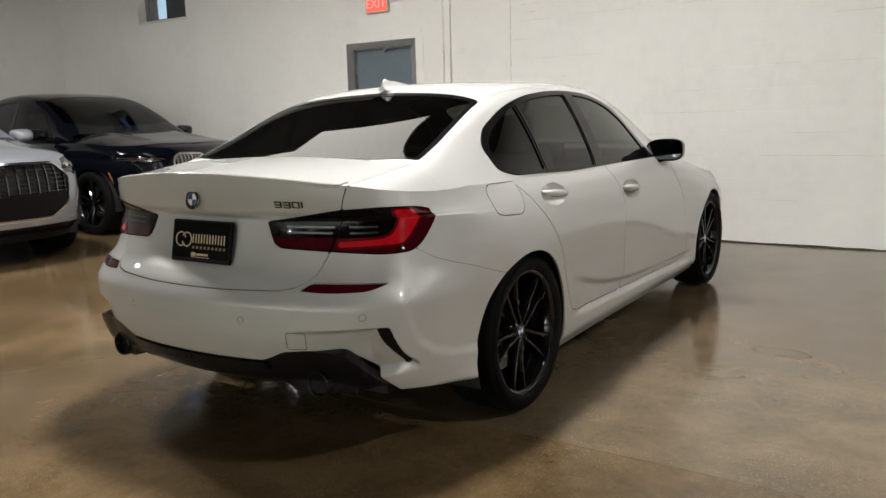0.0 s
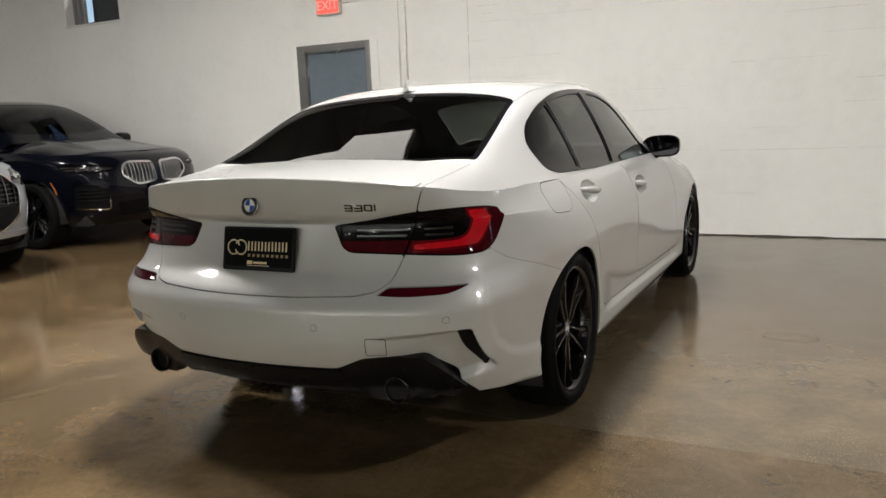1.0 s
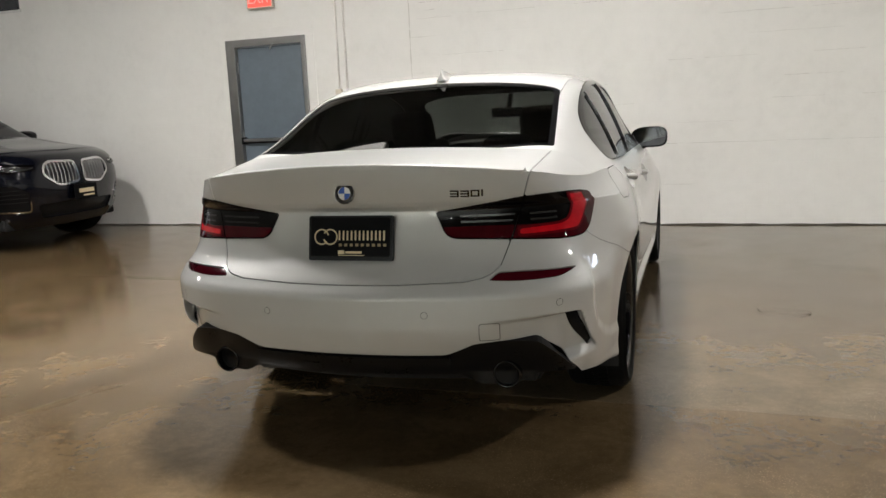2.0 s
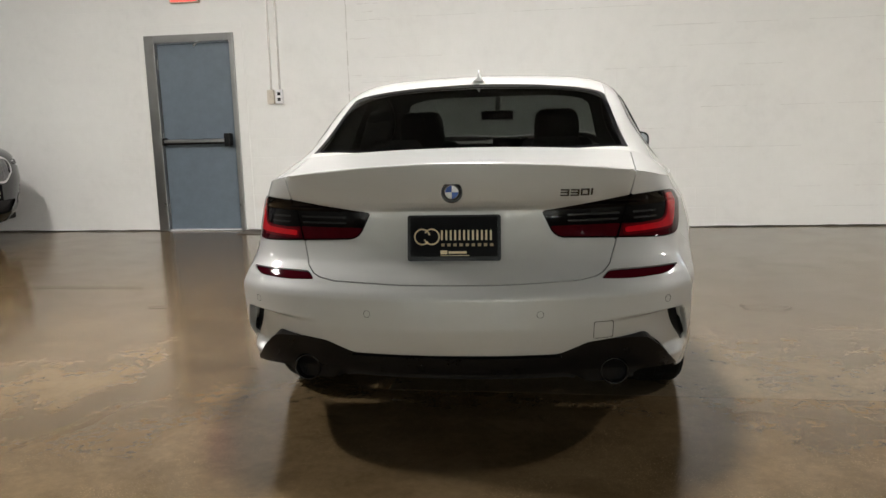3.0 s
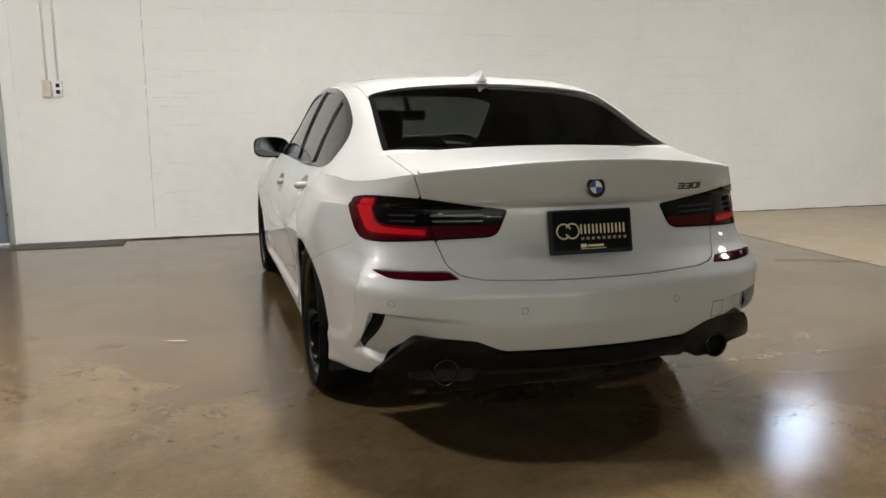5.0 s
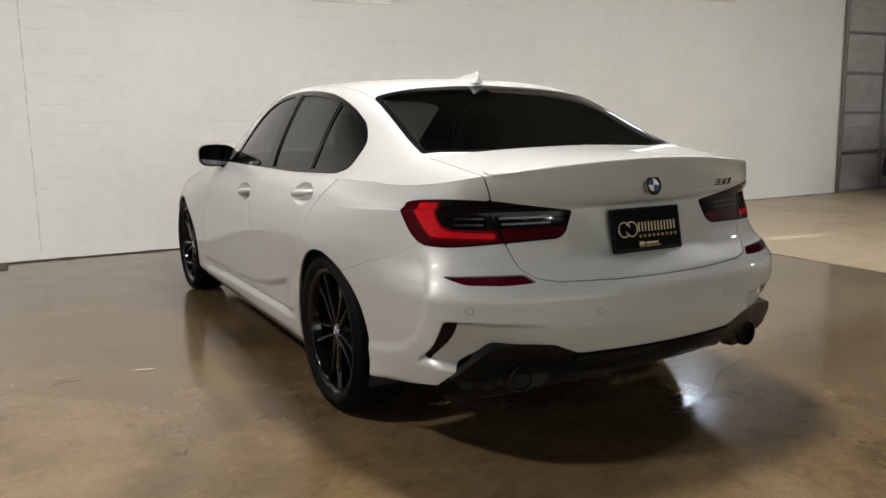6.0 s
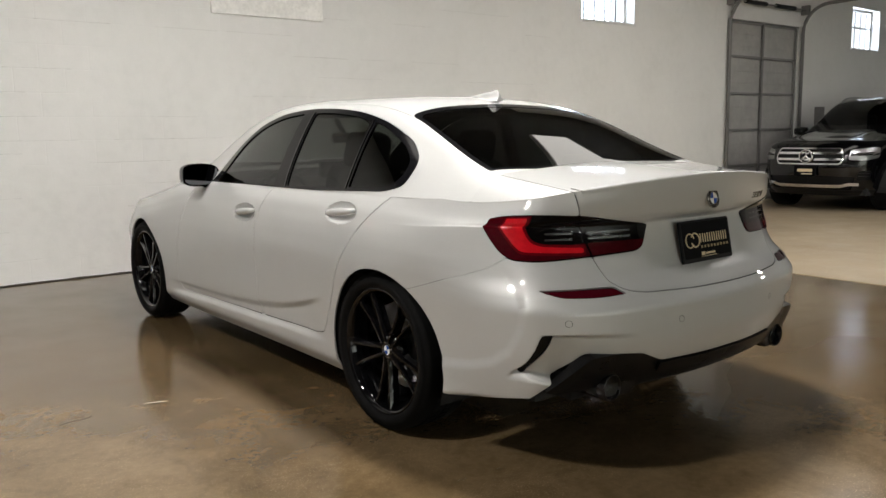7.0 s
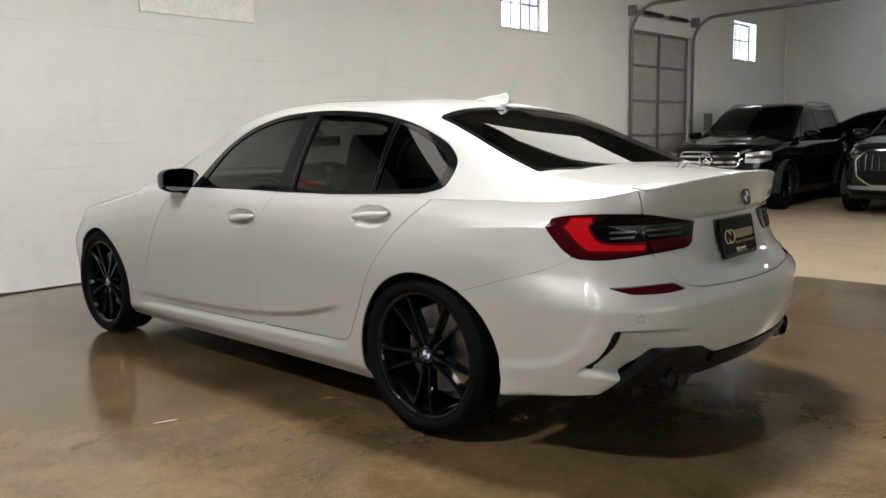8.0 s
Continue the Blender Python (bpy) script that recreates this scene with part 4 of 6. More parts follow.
REFL = inside(rounded([(0.792, 0.684), (0.60, 0.685), (0.53, 0.684), (0.502, 0.662), (0.60, 0.657), (0.735, 0.662)], [0.006, 0.1, 0.01, 0.004, 0.1, 0.02]))
SLIT = inside(rounded([(0.754, 0.539), (0.802, 0.535), (0.826, 0.47), (0.858, 0.408), (0.850, 0.396), (0.830, 0.398), (0.780, 0.47)], [0.004, 0.004, 0.05, 0.01, 0.004, 0.004, 0.05]))
DIFF = inside(rounded([(-0.5, 0.408), (0.36, 0.408), (0.41, 0.428), (0.46, 0.450), (0.54, 0.457), (0.672, 0.455), (0.734, 0.402), (0.778, 0.345), (0.815, 0.298), (0.84, 0.24), (0.84, 0.0), (-0.5, 0.0)], 0.02))
BUMP = inside([(-2, -1), (-2, 0.80), (0.385, 0.80), (0.42, 0.772), (0.47, 0.742), (0.55, 0.715), (0.637, 0.691), (0.815, 0.635), (0.95, 0.597), (0.95, -1)])
REAR_DOOR = inside(rounded([(1.00, 1.0), (1.165, 0.858), (1.268, 0.735), (1.36, 0.62), (1.43, 0.469), (1.50, 0.335), (1.60, 0.315), (2.185, 0.300), (2.187, 0.50), (2.182, 0.70), (2.165, 0.80), (2.125, 0.905), (2.04, 1.02)],
                           [0.02, 0.1, 0.1, 0.1, 0.1, 0.03, 0.05, 0.02, 0.1, 0.1, 0.1, 0.05, 0.02]))
FRONT_DOOR = inside(rounded([(2.04, 1.02), (2.125, 0.905), (2.165, 0.80), (2.182, 0.70), (2.187, 0.50), (2.185, 0.300), (3.30, 0.280), (3.30, 0.50), (3.16, 0.74), (3.02, 1.02)], [0.02, 0.05, 0.1, 0.1, 0.1, 0.02, 0.05, 0.1, 0.1, 0.02]))
FUEL = inside(rounded([(1.062, 0.966), (0.855, 0.966), (0.825, 0.945), (0.832, 0.862), (0.862, 0.847), (1.01, 0.838), (1.052, 0.862)], 0.03))
DLO = inside(rounded([(2.90, 0.928), (2.80, 1.08), (2.70, 1.175), (2.50, 1.272), (2.25, 1.332), (1.98, 1.350), (1.75, 1.343), (1.50, 1.320), (1.27, 1.268), (1.07, 1.183), (0.985, 1.105), (1.0, 1.010), (1.10, 0.985), (1.63, 0.968), (2.27, 0.945)],
                     [0.01, 0.1, 0.1, 0.1, 0.1, 0.1, 0.1, 0.1, 0.1, 0.06, 0.04, 0.03, 0.04, 0.1, 0.1]))
BACKLIGHT = inside(rounded([(0.0, 0.58), (0.40, 0.592), (0.634, 0.650), (0.604, 0.93), (0.575, 1.215), (0.32, 1.262), (0.0, 1.275), (-0.32, 1.262), (-0.575, 1.215), (-0.604, 0.93), (-0.634, 0.650), (-0.40, 0.592)],
                           [0, 0.1, 0.012, 0.1, 0.03, 0.1, 0.1, 0.1, 0.03, 0.1, 0.012, 0.1]))
SCREEN = inside(rounded([(0.0, 3.48), (0.45, 3.42), (0.68, 3.28), (0.585, 2.73), (0.30, 2.78), (0.0, 2.80), (-0.30, 2.78), (-0.585, 2.73), (-0.68, 3.28), (-0.45, 3.42)], 0.05))
GAP = 0.0019


def arches(P, r=0.361):
    y, z = P[..., 1], P[..., 2]
    return np.minimum(np.hypot(y - HUB_R + 0.030, z - HUB_Z + 0.024) - 0.016, np.hypot(y - HUB_F + 0.012, z - HUB_Z + 0.012) - 0.006) - r


def on_skin(u, z):
    """A frame on the lower skin: x along it, y up it, z outward."""
    vs = np.linspace(0, TOPV, 400)
    P = car_lower(np.full_like(vs, u), vs)
    v = float(vs[np.argmin(np.abs(P[:, 2] - z))])
    at = lambda a, b: Vector(car_lower(np.array([a]), np.array([b]))[0])
    p, dx, dy = at(u, v), at(u + 0.02, v) - at(u - 0.02, v), at(u, v + 0.15) - at(u, v - 0.15)
    n = dx.cross(dy).normalized()
    dx.normalize()
    m = Matrix((dx, n.cross(dx), n)).transposed().to_4x4()
    m.translation = p
    return m


def roundel(parent, m, size):
    """A round badge: dark ring, blue and white quarters, bright rims."""
    ring = bmesh.new()
    lathe(ring, [(0.60, 0.0), (0.60, 0.10), (0.66, 0.13), (0.95, 0.13), (1.0, 0.08), (1.0, 0.0)], n=40)
    badge = part("badge", ring, GLOSS_BLACK, parent, "round dark badge with blue and white quarters", smooth=True)
    badge.matrix_basis = m @ Matrix.Diagonal((size, size, size, 1))
    for k in range(4):
        q = bmesh.new()
        arc = [(0.60 * math.cos(a), 0.60 * math.sin(a)) for a in np.linspace(k * math.pi / 2, (k + 1) * math.pi / 2, 9)]
        prism(q, [(0, 0)] + arc, 0.11)
        part("quarter", q, BLUE if k % 2 else WHITE_ENAMEL, badge, "blue enamel quarter" if k % 2 else "white enamel quarter")
    for r in (0.62, 0.98):
        q = bmesh.new()
        lathe(q, [(r - 0.025, 0.10), (r - 0.02, 0.15), (r + 0.02, 0.15), (r + 0.025, 0.08)], n=40)
        part("badge_rim", q, CHROME, badge, "bright metal ring", smooth=True)
    return badge


def wheel(parent, m, width=0.25, radius=0.33, rim_r=0.264, spokes=5, tread=True, rim_mat=None, hub_badge=True, detail=1):
    """A wheel about the z axis, its outer face towards +z: tyre, rim with paired spokes, brake disc, hub badge."""
    rim_mat = rim_mat or RIM
    h = width / 2
    w = new("wheel")
    w.parent, w.matrix_basis = parent, m
    bm = bmesh.new()
    n = 72 if detail else 40
    lathe(bm, [(rim_r - 0.006, h * 0.80), (rim_r + 0.006, h * 0.94), (rim_r + 0.02, h * 0.985), (rim_r + 0.045, h * 1.0), (radius - 0.022, h * 0.96), (radius - 0.008, h * 0.90), (radius, h * 0.76),
               (radius, -h * 0.76), (radius - 0.008, -h * 0.90), (radius - 0.03, -h), (rim_r, -h * 0.85)], n=n)
    part("tyre", bm, RUBBER, w, "black low-profile tyre", smooth=True)
    if tread:
        bm = bmesh.new()
        for k in range(64):
            a = 2 * math.pi * k / 64
            for z0, z1, tw in ((h * 0.44, h * 0.86, 0.12), (0.08 * h, h * 0.38, -0.2), (-h * 0.38, -0.08 * h, 0.2), (-h * 0.86, -h * 0.44, -0.12)):
                vs = []
                for r in (radius - 0.004, radius + 0.0035 - (0.006 if abs(z0 + z1) > h else 0)):
                    for zz, da in ((z0, 0), (z1, tw * 0.1)):
                        for s in (-0.038, 0.038):
                            q = a + s + da
                            rr = r - (0.007 if abs(zz) > 0.8 * h else 0)
                            vs.append(bm.verts.new((rr * math.cos(q), rr * math.sin(q), zz)))
                for q in ((4, 5, 7, 6), (0, 1, 5, 4), (2, 3, 7, 6), (0, 2, 6, 4), (1, 3, 7, 5)):
                    bm.faces.new([vs[i] for i in q])
        bmesh.ops.recalc_face_normals(bm, faces=bm.faces[:])
        tagged(part("tread", bm, RUBBER, w), kind="stuff")
    bm = bmesh.new()
    lathe(bm, [(rim_r - 0.004, h * 0.80), (rim_r + 0.006, h * 0.86), (rim_r - 0.006, h * 0.90), (rim_r - 0.018, h * 0.78), (rim_r - 0.028, h * 0.3), (rim_r - 0.030, -h * 0.8)], n=n)
    part("rim", bm, rim_mat, w, "gloss black alloy rim", smooth=True)
    for k in range(spokes):
        bm = bmesh.new()
        for s in (-1, 1):
            # two blades that part towards the rim
            sec = []
            for t in np.linspace(0, 1, 7):
                r = 0.035 + t * (rim_r - 0.050)
                spread = s * (min(0.018 / r, 0.40) + 0.14 * t)
                wd = 0.0115 - 0.002 * t
                zc = h * (0.60 + 0.10 * t * t) - 0.004
                ring = []
                for dx, dz in ((-wd, -0.030), (wd, -0.030), (wd, 0.000), (wd * 0.45, 0.012), (-wd * 0.45, 0.012), (-wd, 0.000)):
                    a = spread + dx / max(r, 0.05)
                    ring.append(bm.verts.new((r * math.cos(a), r * math.sin(a), zc + dz)))
                sec.append(ring)
            for a, b in zip(sec, sec[1:]):
                for i in range(6):
                    bm.faces.new((a[i], a[(i + 1) % 6], b[(i + 1) % 6], b[i]))
            bm.faces.new(sec[-1])
        bmesh.ops.recalc_face_normals(bm, faces=bm.faces[:])
        ob = part("spoke", bm, rim_mat, w)
        ob.matrix_basis = pose(0, 0, 0, 0, 0, 360 * k / spokes + 12)
    bm = bmesh.new()
    lathe(bm, [(0.0, h * 0.60), (0.03, h * 0.60), (0.05, h * 0.56), (0.075, h * 0.50), (0.078, h * 0.2)], n=32)
    part("hub", bm, rim_mat, w, smooth=True)
    bm = bmesh.new()
    lathe(bm, [(0.06, -0.005), (0.175, -0.005), (0.175, -0.03), (0.06, -0.03)], n=40)
    part("brake_disc", bm, STEEL, w, "worn grey steel brake disc")
    bm = bmesh.new()
    box(bm, (0.10, -0.075, -0.045), (0.19, 0.075, 0.022), 0.012)
    part("brake_caliper", bm, STEEL, w, "grey brake caliper")
    for k in range(5 if detail else 0):
        a = 2 * math.pi * (k + 0.5) / 5
        bm = bmesh.new()
        lathe(bm, [(0.0, h * 0.56), (0.007, h * 0.56), (0.009, h * 0.40)], m=Matrix.Translation((0.056 * math.cos(a), 0.056 * math.sin(a), 0)), n=8)
        part("wheel_bolt", bm, rim_mat, w)
    if hub_badge:
        roundel(w, Matrix.Translation((0, 0, h * 0.60)), 0.033)
    return w


def white_saloon():
    car = thing("car", "pearl white four-door saloon with black wheels and dark tinted windows", "car")
    step = 0.014
    fine_v = np.linspace(0, TOPV, 133)

    def lower(name, mat, ua, ub, keep, label="", rim=0.008, both=True, joined=False, push=0.0, st=step, va=0.0, vb=TOPV, surf=car_lower):
        us = np.linspace(ua, ub, max(4, int((ub - ua) / st)))
        vs = np.linspace(va, vb, max(4, int((vb - va) / (0.083 * st / step))))
        sh = cut(surf, us, vs, keep, push)
        if joined:
            return skin_part(name, sh.mirror(), mat, car, label, rim)
        a = skin_part(name, sh, mat, car, label, rim)
        if both:
            b = skin_part(name, sh.flipped(), mat, car, label, rim)
            return a, b
        return a

    def X(P): return P[..., 0]
    def Y(P): return P[..., 1]
    def Z(P): return P[..., 2]
    rear = lambda P: 0.62 - Y(P)
    lid = lambda P: np.minimum(LID(X(P), Z(P)), rear(P))
    lamp = lambda U, P: np.minimum(LAMP(U, Z(P)), 0.9 - U + 0.4)
    fuel = lambda P: FUEL(Y(P), Z(P))
    T = [tuple(p[:2]) for p in _top[_top[:, 1] < DECK_END][::6]]
    deck_in = inside([(-0.3, T[0][1])] + T + [(T[-1][0], DECK_END), (-0.3, DECK_END)])
    seam_x = lambda y: 0.620 + 0.018 * (y - 0.264) / 0.4
    umax = u_at(1.7)

    # boot lid: face and deck in one
    us, vs = np.arange(0, 0.78, step), np.linspace(4, TOPV, 84)
    sh = cut(car_lower, us, vs, lambda U, V, P: np.minimum(lid(P), -lamp(U, P)) - GAP)
    deck = lambda U, V: np.stack([U, V, deck_z(U, V)], -1)
    top = cut(deck, np.linspace(0, 0.72, 52), np.linspace(0.095, DECK_END, 44), lambda U, V, P: np.minimum(np.minimum(deck_in(U, V), seam_x(V) - U - GAP), DECK_END - 0.0005 - V))
    sh.add(top.v, top.f, top.n)
    skin_part("boot_lid", sh.mirror(), PEARL, car, "pearl white boot lid")
    # lip spoiler along the lid's edge
    sp = cut(deck, np.linspace(0, 0.66, 90), np.linspace(0.09, 0.36, 60), lambda U, V, P: np.minimum(np.minimum(deck_in(U, V) + 0.004, 0.050 - deck_in(U, V)), 0.600 - U), 0.005)
    skin_part("lip_spoiler", sp.mirror(), PEARL, car, "thin body-coloured lip spoiler", 0.012)
    edge = [(x, y + 0.003, float(deck_z(x, y)) + 0.004) for x, y in T if x < 0.612]
    edge = [(-x, y, z) for x, y, z in edge[:0:-1]] + edge
    bm = bmesh.new()
    tube(bm, edge, [0.0072 * min(1.0, 0.25 + 6 * (0.62 - abs(p[0]))) for p in edge], 10)
    part("lip_edge", bm, PEARL, car, "rounded edge of the lip spoiler", smooth=True)

    # quarter panels with the pillars above them
    def quarter_keep(U, V, P, flap=False):
        f = np.minimum(-lid(P), -lamp(U, P) + GAP * 0.7)
        f = np.minimum(f, -BUMP(Y(P), Z(P)) + GAP * 0.65)
        f = np.minimum(f, -REAR_DOOR(Y(P), Z(P)))
        if flap:
            f = np.minimum(f, -fuel(P))
        f = np.minimum(f, 1.75 - Y(P))
        f = np.minimum(f, np.where(Z(P) > 0.32, 1, -1) * 0.5)
        return np.minimum(f - GAP, arches(P))

    q = cut(car_lower, np.arange(0.45, umax, step), fine_v, quarter_keep)
    q_flap = cut(car_lower, np.arange(0.45, umax, step), fine_v, lambda U, V, P: quarter_keep(U, V, P, True))
    strip = cut(deck, np.linspace(0.56, 0.84, 24), np.linspace(0.15, DECK_END, 40), lambda U, V, P: np.minimum(deck_in(U, V) + 0.001, U - seam_x(V) - GAP))
    for half in (q, q_flap):
        half.add(strip.v, strip.f, strip.n)
    rail = lambda y: 0.582 + 0.006 * smooth01(y, 1.2, 1.7)
    ry, rv = np.linspace(DECK_END, 3.52, 196), np.linspace(0, 1, 84)

    def pillar_keep(U, V, P):
        f = np.minimum(-DLO(Y(P), Z(P)), -BACKLIGHT(X(P), Y(P)))
        f = np.minimum(f, -SCREEN(X(P), Y(P)))
        roofp = np.minimum(np.minimum(rail(Y(P)) - X(P), Y(P) - 1.0), 3.0 - Y(P))
        return np.minimum(f, -roofp) - GAP * 0.7

    pl = cut(car_roof, ry, rv, pillar_keep)
    for half in (q, q_flap):
        half.add(pl.v, pl.f, pl.n)
    skin_part("quarter_panel", q_flap, PEARL, car, "pearl white rear wing and pillars")
    skin_part("quarter_panel", q.flipped(), PEARL, car, "pearl white rear wing and pillars")
    rp = cut(car_roof, ry, np.linspace(0.3, 1, 60), lambda U, V, P: np.minimum(np.minimum(rail(Y(P)) - X(P), -BACKLIGHT(X(P), Y(P))), np.minimum(-SCREEN(X(P), Y(P)), np.minimum(Y(P) - 1.0, 3.0 - Y(P)))) - GAP * 0.7)
    skin_part("roof_panel", rp.mirror(), PEARL, car, "pearl white roof panel")

    # dark lining inside roof and pillars
    ln = cut(car_roof, np.linspace(0.63, 3.4, 110), np.linspace(0.05, 1, 50), lambda U, V, P: np.minimum(np.minimum(-DLO(Y(P), Z(P)), -BACKLIGHT(X(P), Y(P))), -SCREEN(X(P), Y(P))) - 0.004, -0.016)
    skin_part("cabin_lining", ln.mirror(), CLOTH, car, "", 0)

    # doors, wings, sills, bumper
    ud = (u_at(0.9), u_at(2.3)), (u_at(1.85), u_at(3.4))
    lower("rear_door", PEARL, *ud[0], lambda U, V, P: np.minimum(REAR_DOOR(Y(P), Z(P)) - GAP, arches(P)), "pearl white rear door", st=0.012)
    lower("front_door", PEARL, *ud[1], lambda U, V, P: FRONT_DOOR(Y(P), Z(P)) - GAP, "pearl white front door", st=0.012)
    lower("front_wing", PEARL, u_at(2.9), car_skin.reach, lambda U, V, P: np.minimum(np.minimum(-FRONT_DOOR(Y(P), Z(P)), np.where(Y(P) > 2.9, 1.0, -1.0)) - GAP, np.minimum(arches(P), np.maximum(Y(P) - 3.35, Z(P) - 0.29))), "pearl white front wing and nose", st=0.02)
    lower("side_skirt", PEARL, u_at(1.1), u_at(3.7), lambda U, V, P: np.minimum(np.minimum(-REAR_DOOR(Y(P), Z(P)), -FRONT_DOOR(Y(P), Z(P))) - GAP, np.minimum(np.minimum(arches(P), 0.34 - Z(P)), np.minimum(Y(P) - 1.30, 3.60 - Y(P)))), "pearl white sill skirt")

    hem = lambda P: 0.305 - 0.150 * np.clip(Y(P) - 0.27, 0, 0.37)

    def bumper_keep(U, V, P):
        f = np.minimum(BUMP(Y(P), Z(P)) + GAP * 0.5, -lid(P))
        f = np.minimum(f, -lamp(U, P))
        f = np.minimum(f, -REFL(U, Z(P)))
        f = np.minimum(f, -SLIT(U, Z(P)))
        f = np.minimum(f, -DIFF(U, Z(P)))
        f = np.minimum(f, Z(P) - hem(P))
        return np.minimum(np.minimum(f - GAP * 0.8, arches(P)), HUB_R - Y(P))

    lower("rear_bumper", PEARL, 0, u_at(1.0), bumper_keep, "pearl white rear bumper", joined=True, st=0.008)
    pan = lambda U: 0.325 - 0.030 * smooth01(U, 0.38, 0.48) + 0.034 * smooth01(U, 0.585, 0.66)
    lower("rear_diffuser", DIFFUSER_BLACK, 0, u_at(0.75), lambda U, V, P: np.minimum(np.minimum(DIFF(U, Z(P)) - 0.001, Z(P) - pan(U)), arches(P)), "satin black rear diffuser panel", joined=True, push=-0.006, rim=0.05, vb=4, surf=diffuser_surface)
    lower("under_cover", DARK, 0.77, u_at(0.9), lambda U, V, P: np.minimum(hem(P) + 0.02 - Z(P), arches(P)), "", push=-0.035, rim=0, vb=4)
    lower("bumper_reflector", REFLECTOR, 0.4, 1.1, lambda U, V, P: REFL(U, Z(P)) - 0.002, "dark red strip reflector", push=-0.004, st=0.006, va=4, vb=8)
    lower("air_slit", DIFFUSER_BLACK, 0.5, 1.3, lambda U, V, P: SLIT(U, Z(P)) - 0.001, "black vertical slit in the bumper corner", push=-0.008, st=0.006, va=0.5, vb=6)
    # gloss black blade under the bumper
    lower("diffuser_blade", DIFFUSER_BLACK, 0, 0.40, lambda U, V, P: np.minimum(np.minimum(Z(P) - 0.368, 0.402 - Z(P)), 0.37 - U), "gloss black diffuser blade", joined=True, push=0.006, rim=0.02, st=0.008, vb=4)

    # tail lamps: smoked lens, red band, bright outer hook, inner ribs
    hook = inside(rounded([(0.838, 0.926), (0.918, 0.926), (0.915, 0.902), (0.850, 0.824), (0.826, 0.802), (0.60, 0.794), (0.60, 0.818), (0.755, 0.826), (0.786, 0.838), (0.800, 0.856)], [0.01, 0.008, 0.02, 0.05, 0.03, 0.003, 0.003, 0.05, 0.03, 0.03]))
    rim_red = inside(rounded([(0.835, 0.95), (1.05, 0.95), (1.05, 0.74), (0.58, 0.74), (0.58, 0.824), (0.75, 0.826), (0.780, 0.838), (0.794, 0.854)], [0.01, 0, 0, 0, 0, 0.05, 0.03, 0.03]))
    band = inside([(0.3, 0.74), (0.3, 0.830), (0.58, 0.830), (0.9, 0.818), (0.9, 0.74)])
    for on_lid in (True, False):
        own = (lambda P: lid(P)) if on_lid else (lambda P: -lid(P))
        nm = "inner_tail_lamp" if on_lid else "outer_tail_lamp"
        pair = lower(nm, LAMP_SMOKE, 0.28, 1.35, lambda U, V, P, own=own: np.minimum(lamp(U, P) - 0.0008, own(P) - 0.0016), "smoked tail lamp lens", push=0.003, st=0.008, va=6, rim=0.02)
        for k, lamp_ob in enumerate(pair):
            def sub(name, mat, f, label, push):
                s = cut(car_lower, np.linspace(0.28, 1.35, 150), np.linspace(6, TOPV, 90), f, push)
                skin_part(name, s if k == 0 else s.flipped(), mat, lamp_ob, label, 0.003)
            sub("lamp_band", LAMP_RED, lambda U, V, P, own=own: np.minimum(np.minimum(lamp(U, P) - 0.003, own(P) - 0.003), np.maximum(band(U, Z(P)), rim_red(U, Z(P)))), "dark red lower band", 0.0045)
            if not on_lid:
                sub("light_hook", LAMP_MID, lambda U, V, P, own=own: np.minimum(np.minimum(lamp(U, P) - 0.007, own(P) - 0.005), hook(U, Z(P)) + 0.006), "red hook-shaped light", 0.0055)
                sub("light_core", LAMP_BRIGHT, lambda U, V, P, own=own: np.minimum(np.minimum(lamp(U, P) - 0.012, own(P) - 0.010), hook(U, Z(P)) - 0.003), "bright red core of the light", 0.0062)
            for zz in (0.846, 0.866):
                rib = inside([(0.40 if on_lid else 0.64, zz - 0.004), (0.40 if on_lid else 0.64, zz + 0.003), (_om - 0.16, zz + 0.003), (_om - 0.16, zz - 0.004)])
                sub("lamp_rib", LAMP_RIB, lambda U, V, P, own=own, rib=rib: np.minimum(np.minimum(lamp(U, P) - 0.014, own(P) - 0.014), rib(U, Z(P))), "", 0.0038)

    # glass and black trim
    panes = [inside(rounded([(1.385, 0.990), (1.362, 1.270), (1.27, 1.243), (1.10, 1.165), (1.028, 1.10), (1.042, 1.030), (1.10, 1.005)], [0.01, 0.01, 0.1, 0.05, 0.03, 0.03, 0.03])),
             inside(rounded([(1.422, 0.988), (1.952, 0.975), (1.908, 1.325), (1.75, 1.322), (1.52, 1.300), (1.400, 1.272)], [0.012, 0.012, 0.012, 0.1, 0.1, 0.01])),
             inside(rounded([(2.085, 0.970), (2.81, 0.950), (2.68, 1.155), (2.49, 1.250), (2.24, 1.311), (2.018, 1.326)], [0.012, 0.01, 0.1, 0.1, 0.1, 0.012]))]
    for sgn in (0, 1):
        holes = lambda P: np.maximum(np.maximum(panes[0](Y(P), Z(P)), panes[1](Y(P), Z(P))), panes[2](Y(P), Z(P)))
        tr = cut(car_roof, np.linspace(0.95, 2.9, 240), np.linspace(0, 0.75, 100), lambda U, V, P: np.minimum(DLO(Y(P), Z(P)) - 0.001, -holes(P)), 0.002)
        skin_part("window_trim", tr if not sgn else tr.flipped(), GLOSS_BLACK, car, "gloss black window surround", 0.012)
        for k, nm in enumerate(("quarter_window", "rear_side_window", "front_side_window")):
            g = cut(car_roof, np.linspace(0.95, 2.9, 130), np.linspace(0, 0.75, 50), lambda U, V, P, k=k: panes[k](Y(P), Z(P)) + 0.002, -0.004)
            skin_part(nm, g if not sgn else g.flipped(), TINT, car, "dark tinted side glass", 0)
